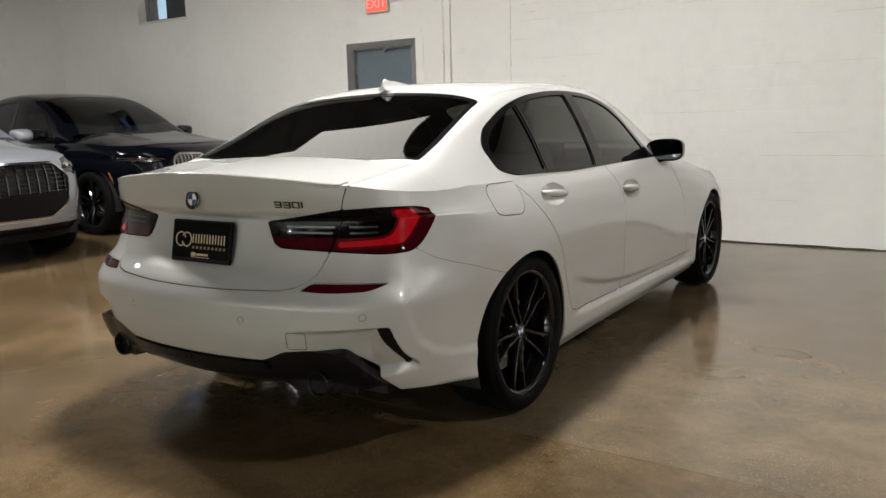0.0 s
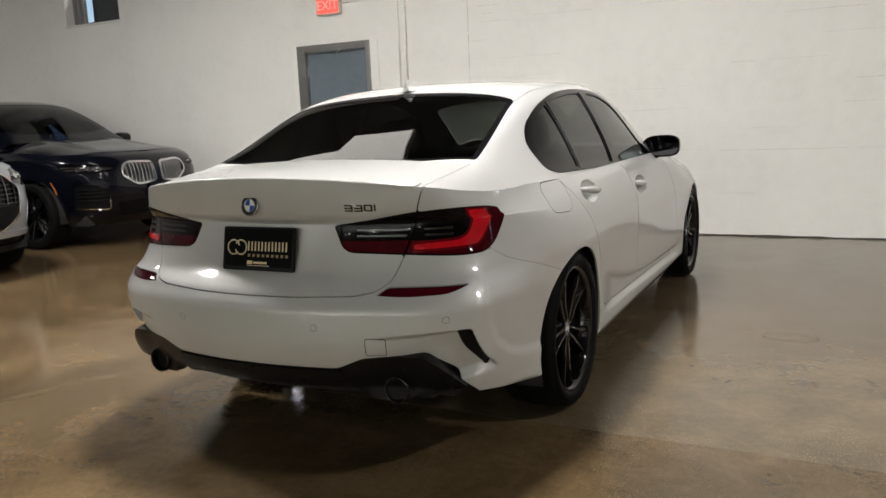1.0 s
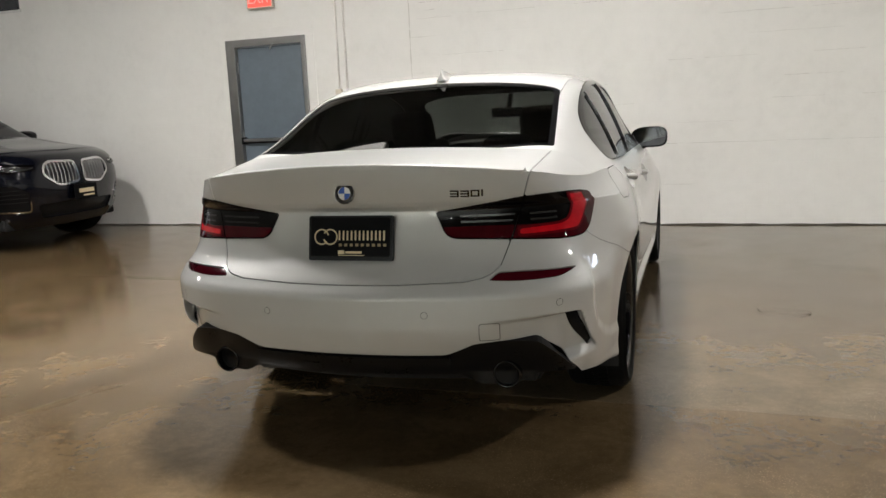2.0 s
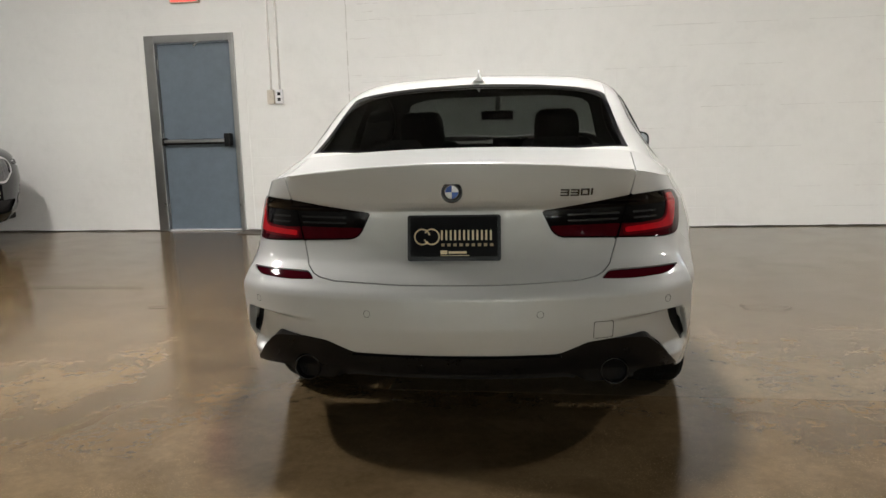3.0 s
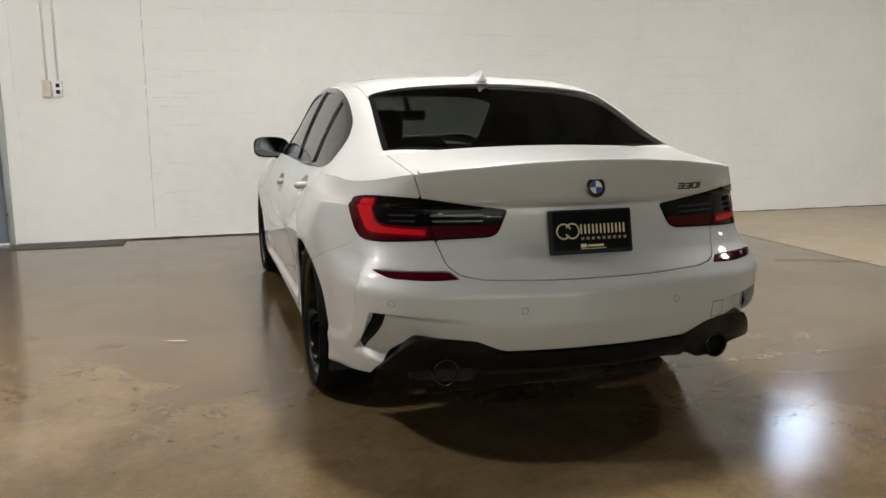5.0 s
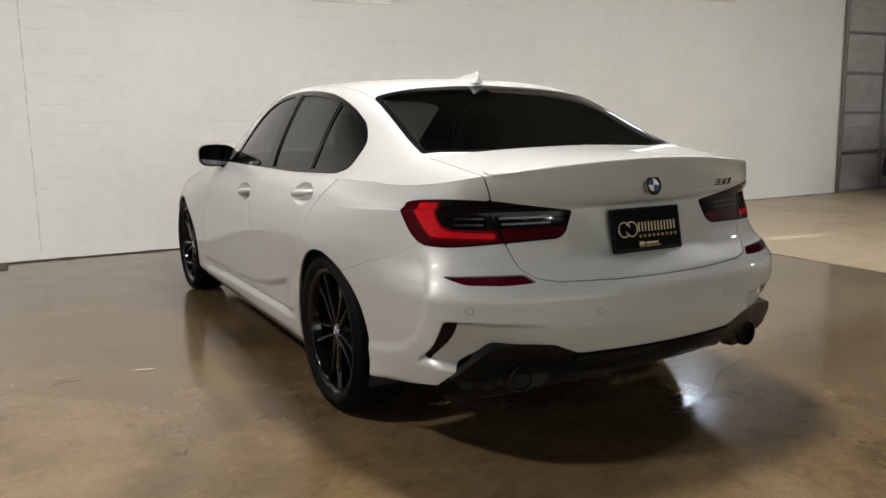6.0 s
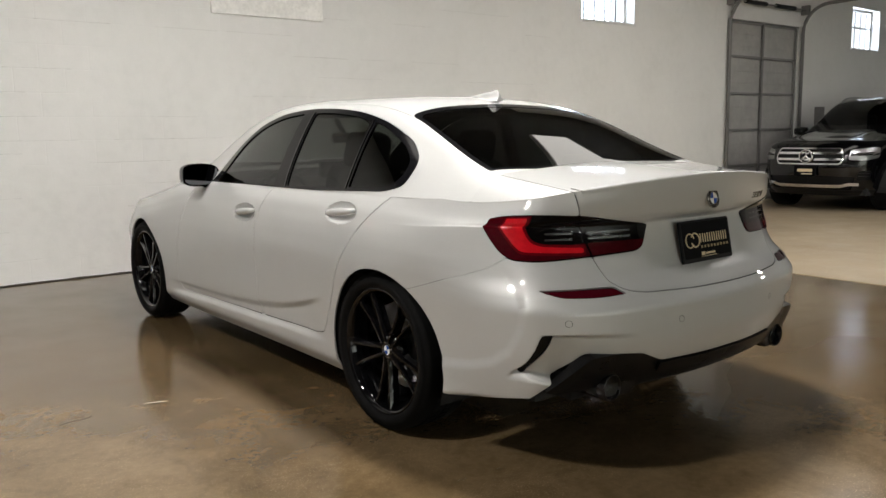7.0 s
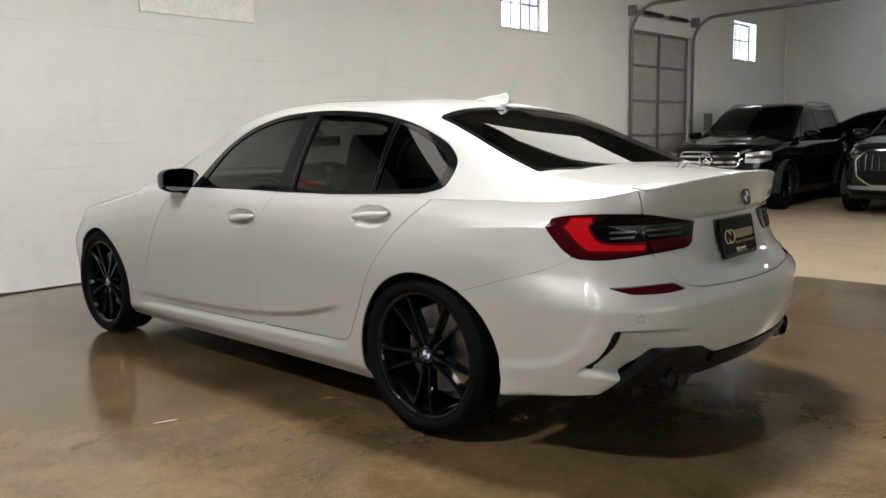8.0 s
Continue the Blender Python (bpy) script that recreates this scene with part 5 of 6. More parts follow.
        for a, b in (((1.404, 0.985), (1.381, 1.282)), ((1.968, 0.972), (1.922, 1.330))):
            bar = inside([(a[0] - 0.003, a[1]), (b[0] - 0.003, b[1]), (b[0] + 0.003, b[1]), (a[0] + 0.003, a[1])])
            s = cut(car_roof, np.linspace(1.3, 2.15, 260), np.linspace(0, 0.75, 60), lambda U, V, P, bar=bar: bar(Y(P), Z(P)), 0.006)
            skin_part("pillar_strip", s if not sgn else s.flipped(), DARK_CHROME, car, "thin bright pillar strip", 0.004)
    bl = cut(car_roof, np.linspace(DECK_END, 1.34, 60), np.linspace(0.3, 1, 60), lambda U, V, P: BACKLIGHT(X(P), Y(P)) - 0.001, -0.003)
    skin_part("rear_window", bl.mirror(), TINT, car, "dark tinted rear window", 0)
    ed = cut(car_roof, np.linspace(DECK_END, 1.34, 90), np.linspace(0.3, 1, 90), lambda U, V, P: np.minimum(BACKLIGHT(X(P), Y(P)), 0.022 - BACKLIGHT(X(P), Y(P)) + 0.03 * smooth01(Y(P), 1.15, 1.25)), -0.001)
    skin_part("rear_window_edge", ed.mirror(), GLOSS_BLACK, car, "black printed window edge", 0.006)
    ws = cut(car_roof, np.linspace(2.65, 3.52, 50), np.linspace(0.3, 1, 50), lambda U, V, P: SCREEN(X(P), Y(P)) - 0.001, -0.003)
    skin_part("windscreen", ws.mirror(), SHIELD, car, "clear windscreen", 0)

    # bonnet
    bon_z = spline([3.3, 3.6, 4.0, 4.35, 4.6, 4.75], [1.015, 0.985, 0.925, 0.855, 0.775, 0.69])
    Tb = [tuple(p[:2]) for p in _top[(_top[:, 1] > 3.3)][::8]]
    bon_in = inside([(-0.3, 3.3)] + [(Tb[0][0], 3.3)] + Tb + [(-0.3, Tb[-1][1])])
    edge_z = lambda y: np.interp(y, _top[_top[:, 1] > 3][:, 1], _top[_top[:, 1] > 3][:, 2])
    edge_x = lambda y: np.maximum(0.05, np.interp(y, _top[_top[:, 1] > 3][:, 1], _top[_top[:, 1] > 3][:, 0]))
    bon = lambda U, V: np.stack([U, V, np.maximum(edge_z(V), 0) + np.maximum(bon_z(V) - edge_z(V), 0.0) * (1 - np.clip(U / edge_x(V), 0, 1) ** 4)], -1)
    b = cut(bon, np.linspace(0, 0.85, 50), np.linspace(3.3, 4.7, 70), lambda U, V, P: np.minimum(bon_in(U, V), -SCREEN(U, V)) - 0.001)
    skin_part("bonnet", b.mirror(), PEARL, car, "pearl white bonnet")

    # dark shell behind the gaps, floor pan and wheel wells
    sh = cut(car_lower, np.arange(0, car_skin.reach, 0.05), np.linspace(0, TOPV - 0.3, 40), lambda U, V, P: np.minimum(arches(P, 0.372), np.where((U > 0.40) & (U < 1.05) & (Z(P) < 0.60), -1.0, 1.0)), -0.022)
    dk = cut(deck, np.linspace(0, 0.84, 24), np.linspace(0.13, DECK_END, 20), lambda U, V, P: deck_in(U, V) - 0.02, -0.022)
    sh.add(dk.v, dk.f, dk.n)
    skin_part("inner_shell", sh.mirror(), DARK, car, "", 0)
    bm = boxed((-0.60, 0.45, 0.20), (0.60, 4.4, 0.32), 0.03)
    part("floor_pan", bm, DARK, car)
    part("undertray", boxed((-0.62, 0.25, 0.270), (0.62, 0.56, 0.305), 0.01), DARK, car)
    for hy in (HUB_R, HUB_F):
        for sx in (-1, 1):
            bm = bmesh.new()
            lathe(bm, [(0.376, 0.866 - 0.55), (0.380, 0.0), (0.05, 0.0)], m=Matrix.Translation((sx * 0.55, hy - 0.025, HUB_Z - 0.018)) @ pose(0, 0, 0, 0, 90 * sx, 0), n=40)
            bmesh.ops.delete(bm, geom=[v for v in bm.verts if v.co.z < 0.17], context="VERTS")
            part("wheel_liner", bm, DARK, car, smooth=True)
    for hy, wd in ((HUB_R, 0.255), (HUB_F, 0.235)):
        for sx in (-1, 1):
            wheel(car, Matrix.Translation((sx * (0.888 - wd / 2), hy, HUB_Z)) @ pose(0, 0, 0, 0, 90 * sx, 0) @ pose(0, 0, 0, 0, 0, 20 if sx < 0 else 50), wd)

    # door mirrors
    for sx in (-1, 1):
        bm = bmesh.new()
        sec = []
        for t in np.linspace(0, 1, 9):
            # closed rings from the glass side forward
            yy = 2.875 + 0.15 * t
            k = math.sqrt(max(0.0, 1 - (t * 0.97) ** 2.6))
            ring = []
            for a in np.linspace(0, 2 * math.pi, 28, endpoint=False):
                ca, sa = math.cos(a), math.sin(a)
                ex = math.copysign(abs(ca) ** 0.55, ca) * 0.112 * k
                ez = math.copysign(abs(sa) ** 0.6, sa) * (0.066 - 0.012 * (ca < 0) * abs(ca)) * k
                ring.append(bm.verts.new((sx * (0.872 + ex), yy - 0.10 * (ex + 0.1) * 0.6, 1.006 + ez + 0.01 * ex)))
            sec.append(ring)
        for a, b2 in zip(sec, sec[1:]):
            for i in range(28):
                bm.faces.new((a[i], a[(i + 1) % 28], b2[(i + 1) % 28], b2[i]))
        bm.faces.new(sec[-1])
        bmesh.ops.recalc_face_normals(bm, faces=bm.faces[:])
        mr = part("door_mirror", bm, GLOSS_BLACK, car, "gloss black door mirror", smooth=True)
        bm = bmesh.new()
        tube(bm, [(sx * 0.775, 2.90, 0.945), (sx * 0.83, 2.915, 0.953), (sx * 0.87, 2.93, 0.972)], [0.030, 0.026, 0.022], 12)
        part("mirror_foot", bm, GLOSS_BLACK, mr, smooth=True)
        bm = bmesh.new()
        ring = []
        for a in np.linspace(0, 2 * math.pi, 28, endpoint=False):
            ca, sa = math.cos(a), math.sin(a)
            ex = math.copysign(abs(ca) ** 0.55, ca) * 0.102
            ez = math.copysign(abs(sa) ** 0.6, sa) * 0.057
            ring.append((sx * (0.872 + ex), 2.877 - 0.06 * (ex + 0.1), 1.006 + ez + 0.01 * ex))
        bm.faces.new([bm.verts.new(p) for p in ring])
        part("mirror_face", bm, MIRROR, mr, "mirror glass")
    # door grips
    for sx in (-1, 1):
        for gy, gz in GRIPS:
            xs = float(car_lower(np.array([u_at(gy + 0.18)]), np.array([7.6]))[0, 0])
            pts = [(sx * (xs + (0.006 if abs(t) < 0.98 else -0.022) + 0.006 * (1 - t * t)), gy + 0.098 * t, gz + 0.004 - 0.010 * t) for t in np.linspace(-1, 1, 13)]
            bm = bmesh.new()
            tube(bm, pts, [0.010 + 0.008 * (1 - t * t) for t in np.linspace(-1, 1, 13)], 12)
            part("door_grip", bm, PEARL, car, "body-coloured door grip", smooth=True)
    # roof fin: low flared foot rising to a blunt tail
    bm = bmesh.new()
    rows = []
    fin_top = spline([1.280, 1.292, 1.32, 1.37, 1.42, 1.47, 1.510], [1.404, 1.418, 1.417, 1.412, 1.407, 1.401, 1.397])
    for y in np.linspace(1.280, 1.510, 18):
        base = max(float(np.interp(y, RY, ZC)) - 0.010, 1.366)
        top = max(float(fin_top(y)), base + 0.004)
        wide = 0.022 * math.sin(math.pi * min(1, max(0.0, (1.515 - y) / 0.34))) ** 0.7 + 0.002
        ring = []
        for k in np.linspace(-1, 1, 15):
            a = 1 - abs(k)
            # thin blade over a flared foot
            xx = math.copysign(wide * (1 - a) ** 3.5 + 0.0045 * (1 - a ** 8) * min(1, (top - base) / 0.03), k)
            ring.append(bm.verts.new((xx, y + 0.004 * (a - 0.5) * (1 if y < 1.30 else 0), base + (top - base) * a ** 0.9)))
        rows.append(ring)
    for a, b in zip(rows, rows[1:]):
        for i in range(14):
            bm.faces.new((a[i], a[i + 1], b[i + 1], b[i]))
    bm.faces.new(rows[0])
    bmesh.ops.recalc_face_normals(bm, faces=bm.faces[:])
    part("roof_fin", bm, PEARL, car, "white shark-fin aerial", smooth=True)
    # exhaust pipes
    for sx in (-1, 1):
        bm = bmesh.new()
        lathe(bm, [(0.040, 0.16), (0.041, 0.0), (0.045, -0.004), (0.049, 0.0), (0.049, 0.16)], m=Matrix.Translation((sx * 0.543, 0.131, 0.332)) @ pose(0, 0, 0, -90, 0, 0), n=32)
        pipe = part("exhaust_pipe", bm, GLOSS_BLACK, car, "round black exhaust tip", smooth=True)
        bm = bmesh.new()
        lathe(bm, [(0.0, 0.03), (0.0405, 0.03)], m=Matrix.Translation((sx * 0.543, 0.131, 0.332)) @ pose(0, 0, 0, -90, 0, 0), n=32)
        part("pipe_bore", bm, DARK, pipe)
    # thin rings and lines set in the bumper and wing: parking sensors, tow cover, fuel flap
    def line(name, f, ua, ub, va, vb, w=0.0007, both=True, sign=1):
        s = cut(car_lower, np.linspace(ua, ub, 120), np.linspace(va, vb, 120), lambda U, V, P: w - np.abs(f(U, P)), 0.0006)
        if both or sign > 0:
            skin_part(name, s, LAMP_RIB, car, "", 0)
        if both or sign < 0:
            skin_part(name, s.flipped(), LAMP_RIB, car, "", 0)
    line("sensor_ring", lambda U, P: np.hypot(U - 0.295, Z(P) - 0.555) - 0.0115, 0.26, 0.33, 2.8, 4.5)
    us2 = find_u(0.70, 0.20, 0.585)
    line("sensor_ring", lambda U, P: np.hypot(U - us2, Z(P) - 0.580) - 0.0115, us2 - 0.04, us2 + 0.04, 3, 5)
    tow = inside(rounded([(0.478, 0.463), (0.545, 0.463), (0.545, 0.522), (0.478, 0.522)], 0.008))
    line("tow_cover", lambda U, P: tow(U, Z(P)), 0.45, 0.57, 2.2, 4, 0.0011, False, 1)
    s = cut(car_lower, np.linspace(u_at(0.78), u_at(1.14), 50), np.linspace(6, TOPV, 60), lambda U, V, P: fuel(P) - 0.0015)
    skin_part("fuel_flap", s, PEARL, car, "pearl white fuel flap")

    # plate, badge and model lettering as shapes
    m = Matrix.Translation((0, 0.140, 0.797)) @ pose(0, 0, 0, 79, 0, 0)
    bm = bmesh.new()
    prism(bm, rounded([(-0.161, -0.079), (0.161, -0.079), (0.161, 0.079), (-0.161, 0.079)], 0.010), 0.010, bevel=0.003)
    pl = part("plate_holder", bm, SATIN_BLACK, car, "black dealer plate with gold print")
    pl.matrix_basis = m
    bm = bmesh.new()
    prism(bm, rounded([(-0.150, -0.064), (0.150, -0.064), (0.150, 0.072), (-0.150, 0.072)], 0.006), 0.002, m=Matrix.Translation((0, 0, 0.0095)))
    part("plate_face", bm, PLATE, pl, "black printed plate face")
    for cx, a0, a1 in ((-0.109, 0.25, 5.6), (-0.076, 3.5, 8.9)):
        bm = bmesh.new()
        tube(bm, [(cx + 0.026 * math.cos(a), 0.004 + 0.026 * math.sin(a), 0.012) for a in np.linspace(a0, a1, 24)], 0.0026, 6)
        part("ring_mark", bm, GOLD, pl, "gold ring mark")
    for k in range(6):
        x0 = -0.044 + 0.0305 * k
        for dx in (0.0, 0.0155):
            part("print_bar", boxed((x0 + dx, -0.008, 0.0105), (x0 + dx + 0.0065, 0.026, 0.0122), 0.0005, 1), GOLD, pl)
    for k in range(9):
        x0 = -0.043 + 0.0209 * k
        part("print_bar", boxed((x0, -0.029, 0.0105), (x0 + 0.0115, -0.019, 0.0122), 0.0005, 1), GOLD_DIM, pl)
    for x0, wd, y0, y1 in ((-0.046, 0.024, -0.056, -0.043), (-0.018, 0.062, -0.054, -0.046), (-0.046, 0.100, -0.0615, -0.0590)):
        part("print_bar", boxed((x0, y0, 0.0105), (x0 + wd, y1, 0.0122), 0.0005, 1), GOLD, pl)
    roundel(car, Matrix.Translation((0, 0.110, 0.957)) @ pose(0, 0, 0, 80, 0, 0), 0.037)
    for k, (wd, hh) in enumerate(((0.030, 0.024), (0.030, 0.024), (0.030, 0.024), (0.007, 0.024))):
        bm = bmesh.new()
        for zz in ((0.0, 0.0098, 0.0196) if k < 2 else (0.0, 0.0196)):
            if k < 3:
                box(bm, (0, zz, -0.004), (wd, zz + 0.0045, 0.003), 0.0008, 1)
        box(bm, (wd - 0.006, 0, -0.004), (wd, hh, 0.003), 0.0008, 1)
        if k == 2:
            box(bm, (0, 0, -0.004), (0.006, hh, 0.003), 0.0008, 1)
        ob = part("model_badge", bm, DARK_CHROME, car, "chrome model badge stroke")
        ob.matrix_basis = on_skin(0.385 + 0.037 * k, 0.934)
    # cabin: seats, bench, dash, wheel, mirror
    def seat(cx, cy, w, backh):
        bm = boxed((cx - w / 2, cy, 0.35), (cx + w / 2, cy + 0.50, 0.52), 0.06, 3)
        st = part("car_seat", bm, CLOTH, car, "black leather car seat", smooth=True)
        bm = bmesh.new()
        box(bm, (-w / 2, -0.06, 0), (w / 2, 0.07, backh), 0.055, 3, m=Matrix.Translation((cx, cy, 0.48)) @ pose(0, 0, 0, 14, 0, 0))
        for v in bm.verts:
            k = max(0, (v.co.z - 0.85) / 0.3)
            v.co.x = cx + (v.co.x - cx) * (1 - 0.35 * k)
        part("seat_back", bm, CLOTH, st, smooth=True)
        bm = bmesh.new()
        box(bm, (-0.125, -0.05, backh - 0.02), (0.125, 0.05, backh + 0.17), 0.048, 4, m=Matrix.Translation((cx, cy, 0.48)) @ pose(0, 0, 0, 14, 0, 0))
        mid_z = sum(v.co.z for v in bm.verts) / len(bm.verts)
        for v in bm.verts:
            k = (v.co.z - mid_z) / 0.095
            v.co.x = cx + (v.co.x - cx) * (1.0 - 0.16 * k * k - 0.05 * k)
        part("headrest", bm, CLOTH, st, smooth=True)
    for cx in (-0.37, 0.37):
        seat(cx, 2.05, 0.50, 0.60)
    for cx in (-0.36, 0.36):
        seat(cx, 1.22, 0.56, 0.47)
    bm = boxed((-0.60, 0.66, 0.995), (0.60, 1.14, 1.01), 0.006)
    part("parcel_shelf", bm, CLOTH, car)
    part("headliner", boxed((-0.42, 1.50, 1.318), (0.42, 2.48, 1.338), 0.008), CLOTH, car)
    bm = boxed((-0.70, 2.95, 0.55), (0.70, 3.42, 0.945), 0.07, 3)
    part("dashboard", bm, CLOTH, car, smooth=True)
    bm = boxed((-0.05, 2.93, 0.95), (0.19, 2.96, 1.05), 0.01)
    part("dash_screen", bm, GLOSS_BLACK, car)
    bm = boxed((-0.105, 2.665, 1.170), (0.105, 2.70, 1.232), 0.018, 3)
    part("cabin_mirror", bm, GLOSS_BLACK, car, smooth=True)
    bm = bmesh.new()
    tube(bm, [(0, 2.70, 1.215), (0, 2.80, 1.315)], 0.018, 8)
    part("mirror_stalk", bm, SATIN_BLACK, car)
    bm = bmesh.new()
    tube(bm, [(-0.37 + 0.18 * math.cos(a), 2.80 + 0.05 * math.sin(a), 0.82 + 0.175 * math.sin(a)) for a in np.linspace(0, 2 * math.pi, 33)], 0.015, 8, cap=False)
    part("steering_wheel", bm, CLOTH, car, smooth=True)
    return car


white_saloon()


# ---- parked sport utility cars ----
def suv(label, m, coat, style, length=4.93, half=0.99, tall=1.68, coupe=False, glass=None, plate=True):
    """A parked off-road car with its nose towards -y in its own frame."""
    car = thing("parked_car", label, "car", m, "parked cars")
    k = half
    plan = [(0, 0), (0.18, 0.008), (0.36 * k, 0.03), (0.60 * k, 0.09), (0.77 * k, 0.19), (0.87 * k, 0.36), (0.93 * k, 0.62), (0.97 * k, 1.0), (k, 1.5), (k, 2.4), (k, 3.4), (0.98 * k, 4.0),
            (0.94 * k, length - 0.5), (0.84 * k, length - 0.2), (0.5 * k, length - 0.05), (0, length)]
    lines = [(0.24, 0.22, 0.30, 0.16, 0.92 * k), (0.36, 0.34, 0.40, 0.06, 0.965 * k), (0.50, 0.50, 0.52, 0.02, 0.985 * k), (0.66, 0.66, 0.66, 0.0, 0.995 * k), (0.80, 0.80, 0.80, 0.015, k),
             (0.90, 0.92, 0.95, 0.045, 0.985 * k), (0.975, 1.01, 1.05, 0.11, 0.955 * k), (1.02, 1.06, 1.10, 0.20, 0.915 * k)]
    sk = Skin(plan, lines, k, fade=(0.3, 1.2), length=length, far=(length - 1.6, length - 0.2))
    tv = len(lines) - 1
    uu = np.linspace(0, sk.reach, 900)
    top = sk(uu, np.full_like(uu, tv))
    ax = (0.94, 0.94 + 2.97 * length / 4.93)
    hz = 0.365
    X, Y, Z = (lambda P: P[..., 0]), (lambda P: P[..., 1]), (lambda P: P[..., 2])
    arch = lambda P, r=0.405: np.minimum(np.hypot(Y(P) - ax[0], Z(P) - hz), np.hypot(Y(P) - ax[1], Z(P) - hz)) - r
    us, vs = np.arange(0, sk.reach, 0.022), np.linspace(0, tv, 64)

    def u_of(y):
        return float(np.interp(y, sk.ty(uu), uu))

    # outlines on the nose
    if style == "kidney":
        grille = inside(rounded([(0.035, 0.69), (0.30, 0.665), (0.47, 0.78), (0.44, 0.885), (0.36, 0.915), (0.055, 0.90)], 0.05))
        lamp = inside(rounded([(0.53, 0.838), (0.80, 0.808), (1.10, 0.840), (1.16, 0.905), (0.95, 0.925), (0.53, 0.888)], 0.02))
        vent = inside(rounded([(0.62, 0.42), (1.00, 0.44), (1.02, 0.70), (0.80, 0.70), (0.64, 0.62)], 0.04))
        mouth = inside(rounded([(-0.5, 0.34), (0.50, 0.34), (0.55, 0.48), (-0.5, 0.50)], 0.03))
    elif style == "octagon":
        grille = inside(rounded([(-0.5, 0.44), (0.45, 0.44), (0.64, 0.56), (0.66, 0.80), (0.52, 0.93), (-0.5, 0.94)], 0.03))
        lamp = inside(rounded([(0.60, 0.85), (0.82, 0.795), (1.06, 0.835), (1.16, 0.955), (0.93, 0.990), (0.66, 0.965)], 0.02))
        vent = inside(rounded([(0.78, 0.50), (1.02, 0.52), (1.10, 0.68), (0.86, 0.66)], 0.03))
        mouth = inside(rounded([(-0.5, 0.30), (0.80, 0.30), (0.86, 0.38), (-0.5, 0.38)], 0.03))
    else:
        grille = inside(rounded([(-0.5, 0.70), (0.46, 0.70), (0.50, 0.78), (0.46, 0.92), (-0.5, 0.92)], 0.03))
        lamp = inside(rounded([(0.56, 0.76), (0.80, 0.75), (1.04, 0.79), (1.06, 0.93), (0.90, 0.945), (0.58, 0.91)], 0.03))
        vent = inside(rounded([(0.66, 0.46), (0.90, 0.47), (0.92, 0.62), (0.70, 0.61)], 0.05))
        mouth = inside(rounded([(-0.5, 0.34), (0.62, 0.34), (0.66, 0.52), (-0.5, 0.54)], 0.03))
    nose = lambda P: 0.9 - Y(P)

    def keep(U, V, P):
        f = arch(P)
        for g in (grille, lamp, vent, mouth):
            f = np.minimum(f, -np.minimum(g(U, Z(P)), nose(P)))
        return f

    clad = 0.40 if style == "octagon" else 0.33 if style == "bars" else 0.0
    if clad:
        low = cut(sk, us, vs, lambda U, V, P: np.minimum(keep(U, V, P), clad - 0.002 - Z(P)), 0.003)
        skin_part("lower_cladding", low.mirror(), SATIN_BLACK, car, "black plastic lower cladding", 0.015)
    body = cut(sk, us, vs, lambda U, V, P: np.minimum(keep(U, V, P), Z(P) - clad))
    skin_part("body_shell", body.mirror(), coat, car, "", 0.012)
    shell = cut(sk, np.arange(0, sk.reach, 0.06), np.linspace(0, tv - 0.2, 30), lambda U, V, P: arch(P, 0.42), -0.03)
    skin_part("inner_shell", shell.mirror(), DARK, car, "", 0)
    nu = np.arange(0, 1.5, 0.014)
    for sgn in (0, 1):
        for nm, f, mt, push, lab in (("headlamp", lamp, STEEL if style == "bars" else DARK_CHROME if style == "octagon" else LAMP_SMOKE, -0.012, "bright headlamp" if style == "bars" else "dark headlamp housing"), ("air_intake", vent, SATIN_BLACK, -0.015, "black air intake")):
            s = cut(sk, nu, np.linspace(0, tv, 90), lambda U, V, P, f=f: f(U, Z(P)) - 0.002, push)
            ob = skin_part(nm, s if not sgn else s.flipped(), mt, car, lab, 0.02)
            if nm == "headlamp":
                for dz, w2, mat in ((0.012, 0.007, CHROME), (-0.012, 0.010, LAMP_RIB)):
                    g = cut(sk, nu, np.linspace(3, tv, 140), lambda U, V, P, dz=dz, w2=w2: np.minimum(lamp(U, Z(P)) - 0.018, w2 - np.abs(Z(P) - (0.868 if style == "kidney" else 0.90 if style == "octagon" else 0.845) - dz - 0.02 * (U - 0.8))), -0.004)
                    skin_part("lamp_blade", g if not sgn else g.flipped(), mat, ob, "bright lamp blade", 0.003)
                for q in range(3):
                    cx = (0.70, 0.80, 0.92)[q]
                    cz = (0.860 if style == "kidney" else 0.905 if style == "octagon" else 0.84)
                    g = cut(sk, np.arange(cx - 0.05, cx + 0.05, 0.006), np.linspace(3, tv, 160), lambda U, V, P: np.minimum(lamp(U, Z(P)) - 0.012, 0.024 - np.hypot(U - cx, Z(P) - cz)), 0.000)
                    skin_part("lamp_eye", g if not sgn else g.flipped(), CHROME if style != "kidney" or q else LAMP_RIB, ob, "bright lamp projector", 0.006)
            elif style != "plain":
                g = cut(sk, nu, np.linspace(0, tv, 120), lambda U, V, P: np.minimum(0.008 - np.abs(vent(U, Z(P))), 0.53 - Z(P) if style == "kidney" else 1.0), 0.004)
                skin_part("intake_trim", g if not sgn else g.flipped(), CHROME if style == "kidney" else coat, ob, "bright intake trim", 0.006)
                for zz in (0.52, 0.56, 0.60, 0.64):
                    g = cut(sk, nu, np.linspace(0, tv, 120), lambda U, V, P, zz=zz: np.minimum(vent(U, Z(P)) - 0.02, 0.006 - np.abs(Z(P) - zz)), -0.004)
                    if g.f:
                        skin_part("intake_slat", g if not sgn else g.flipped(), SATIN_BLACK, ob, "", 0.006)
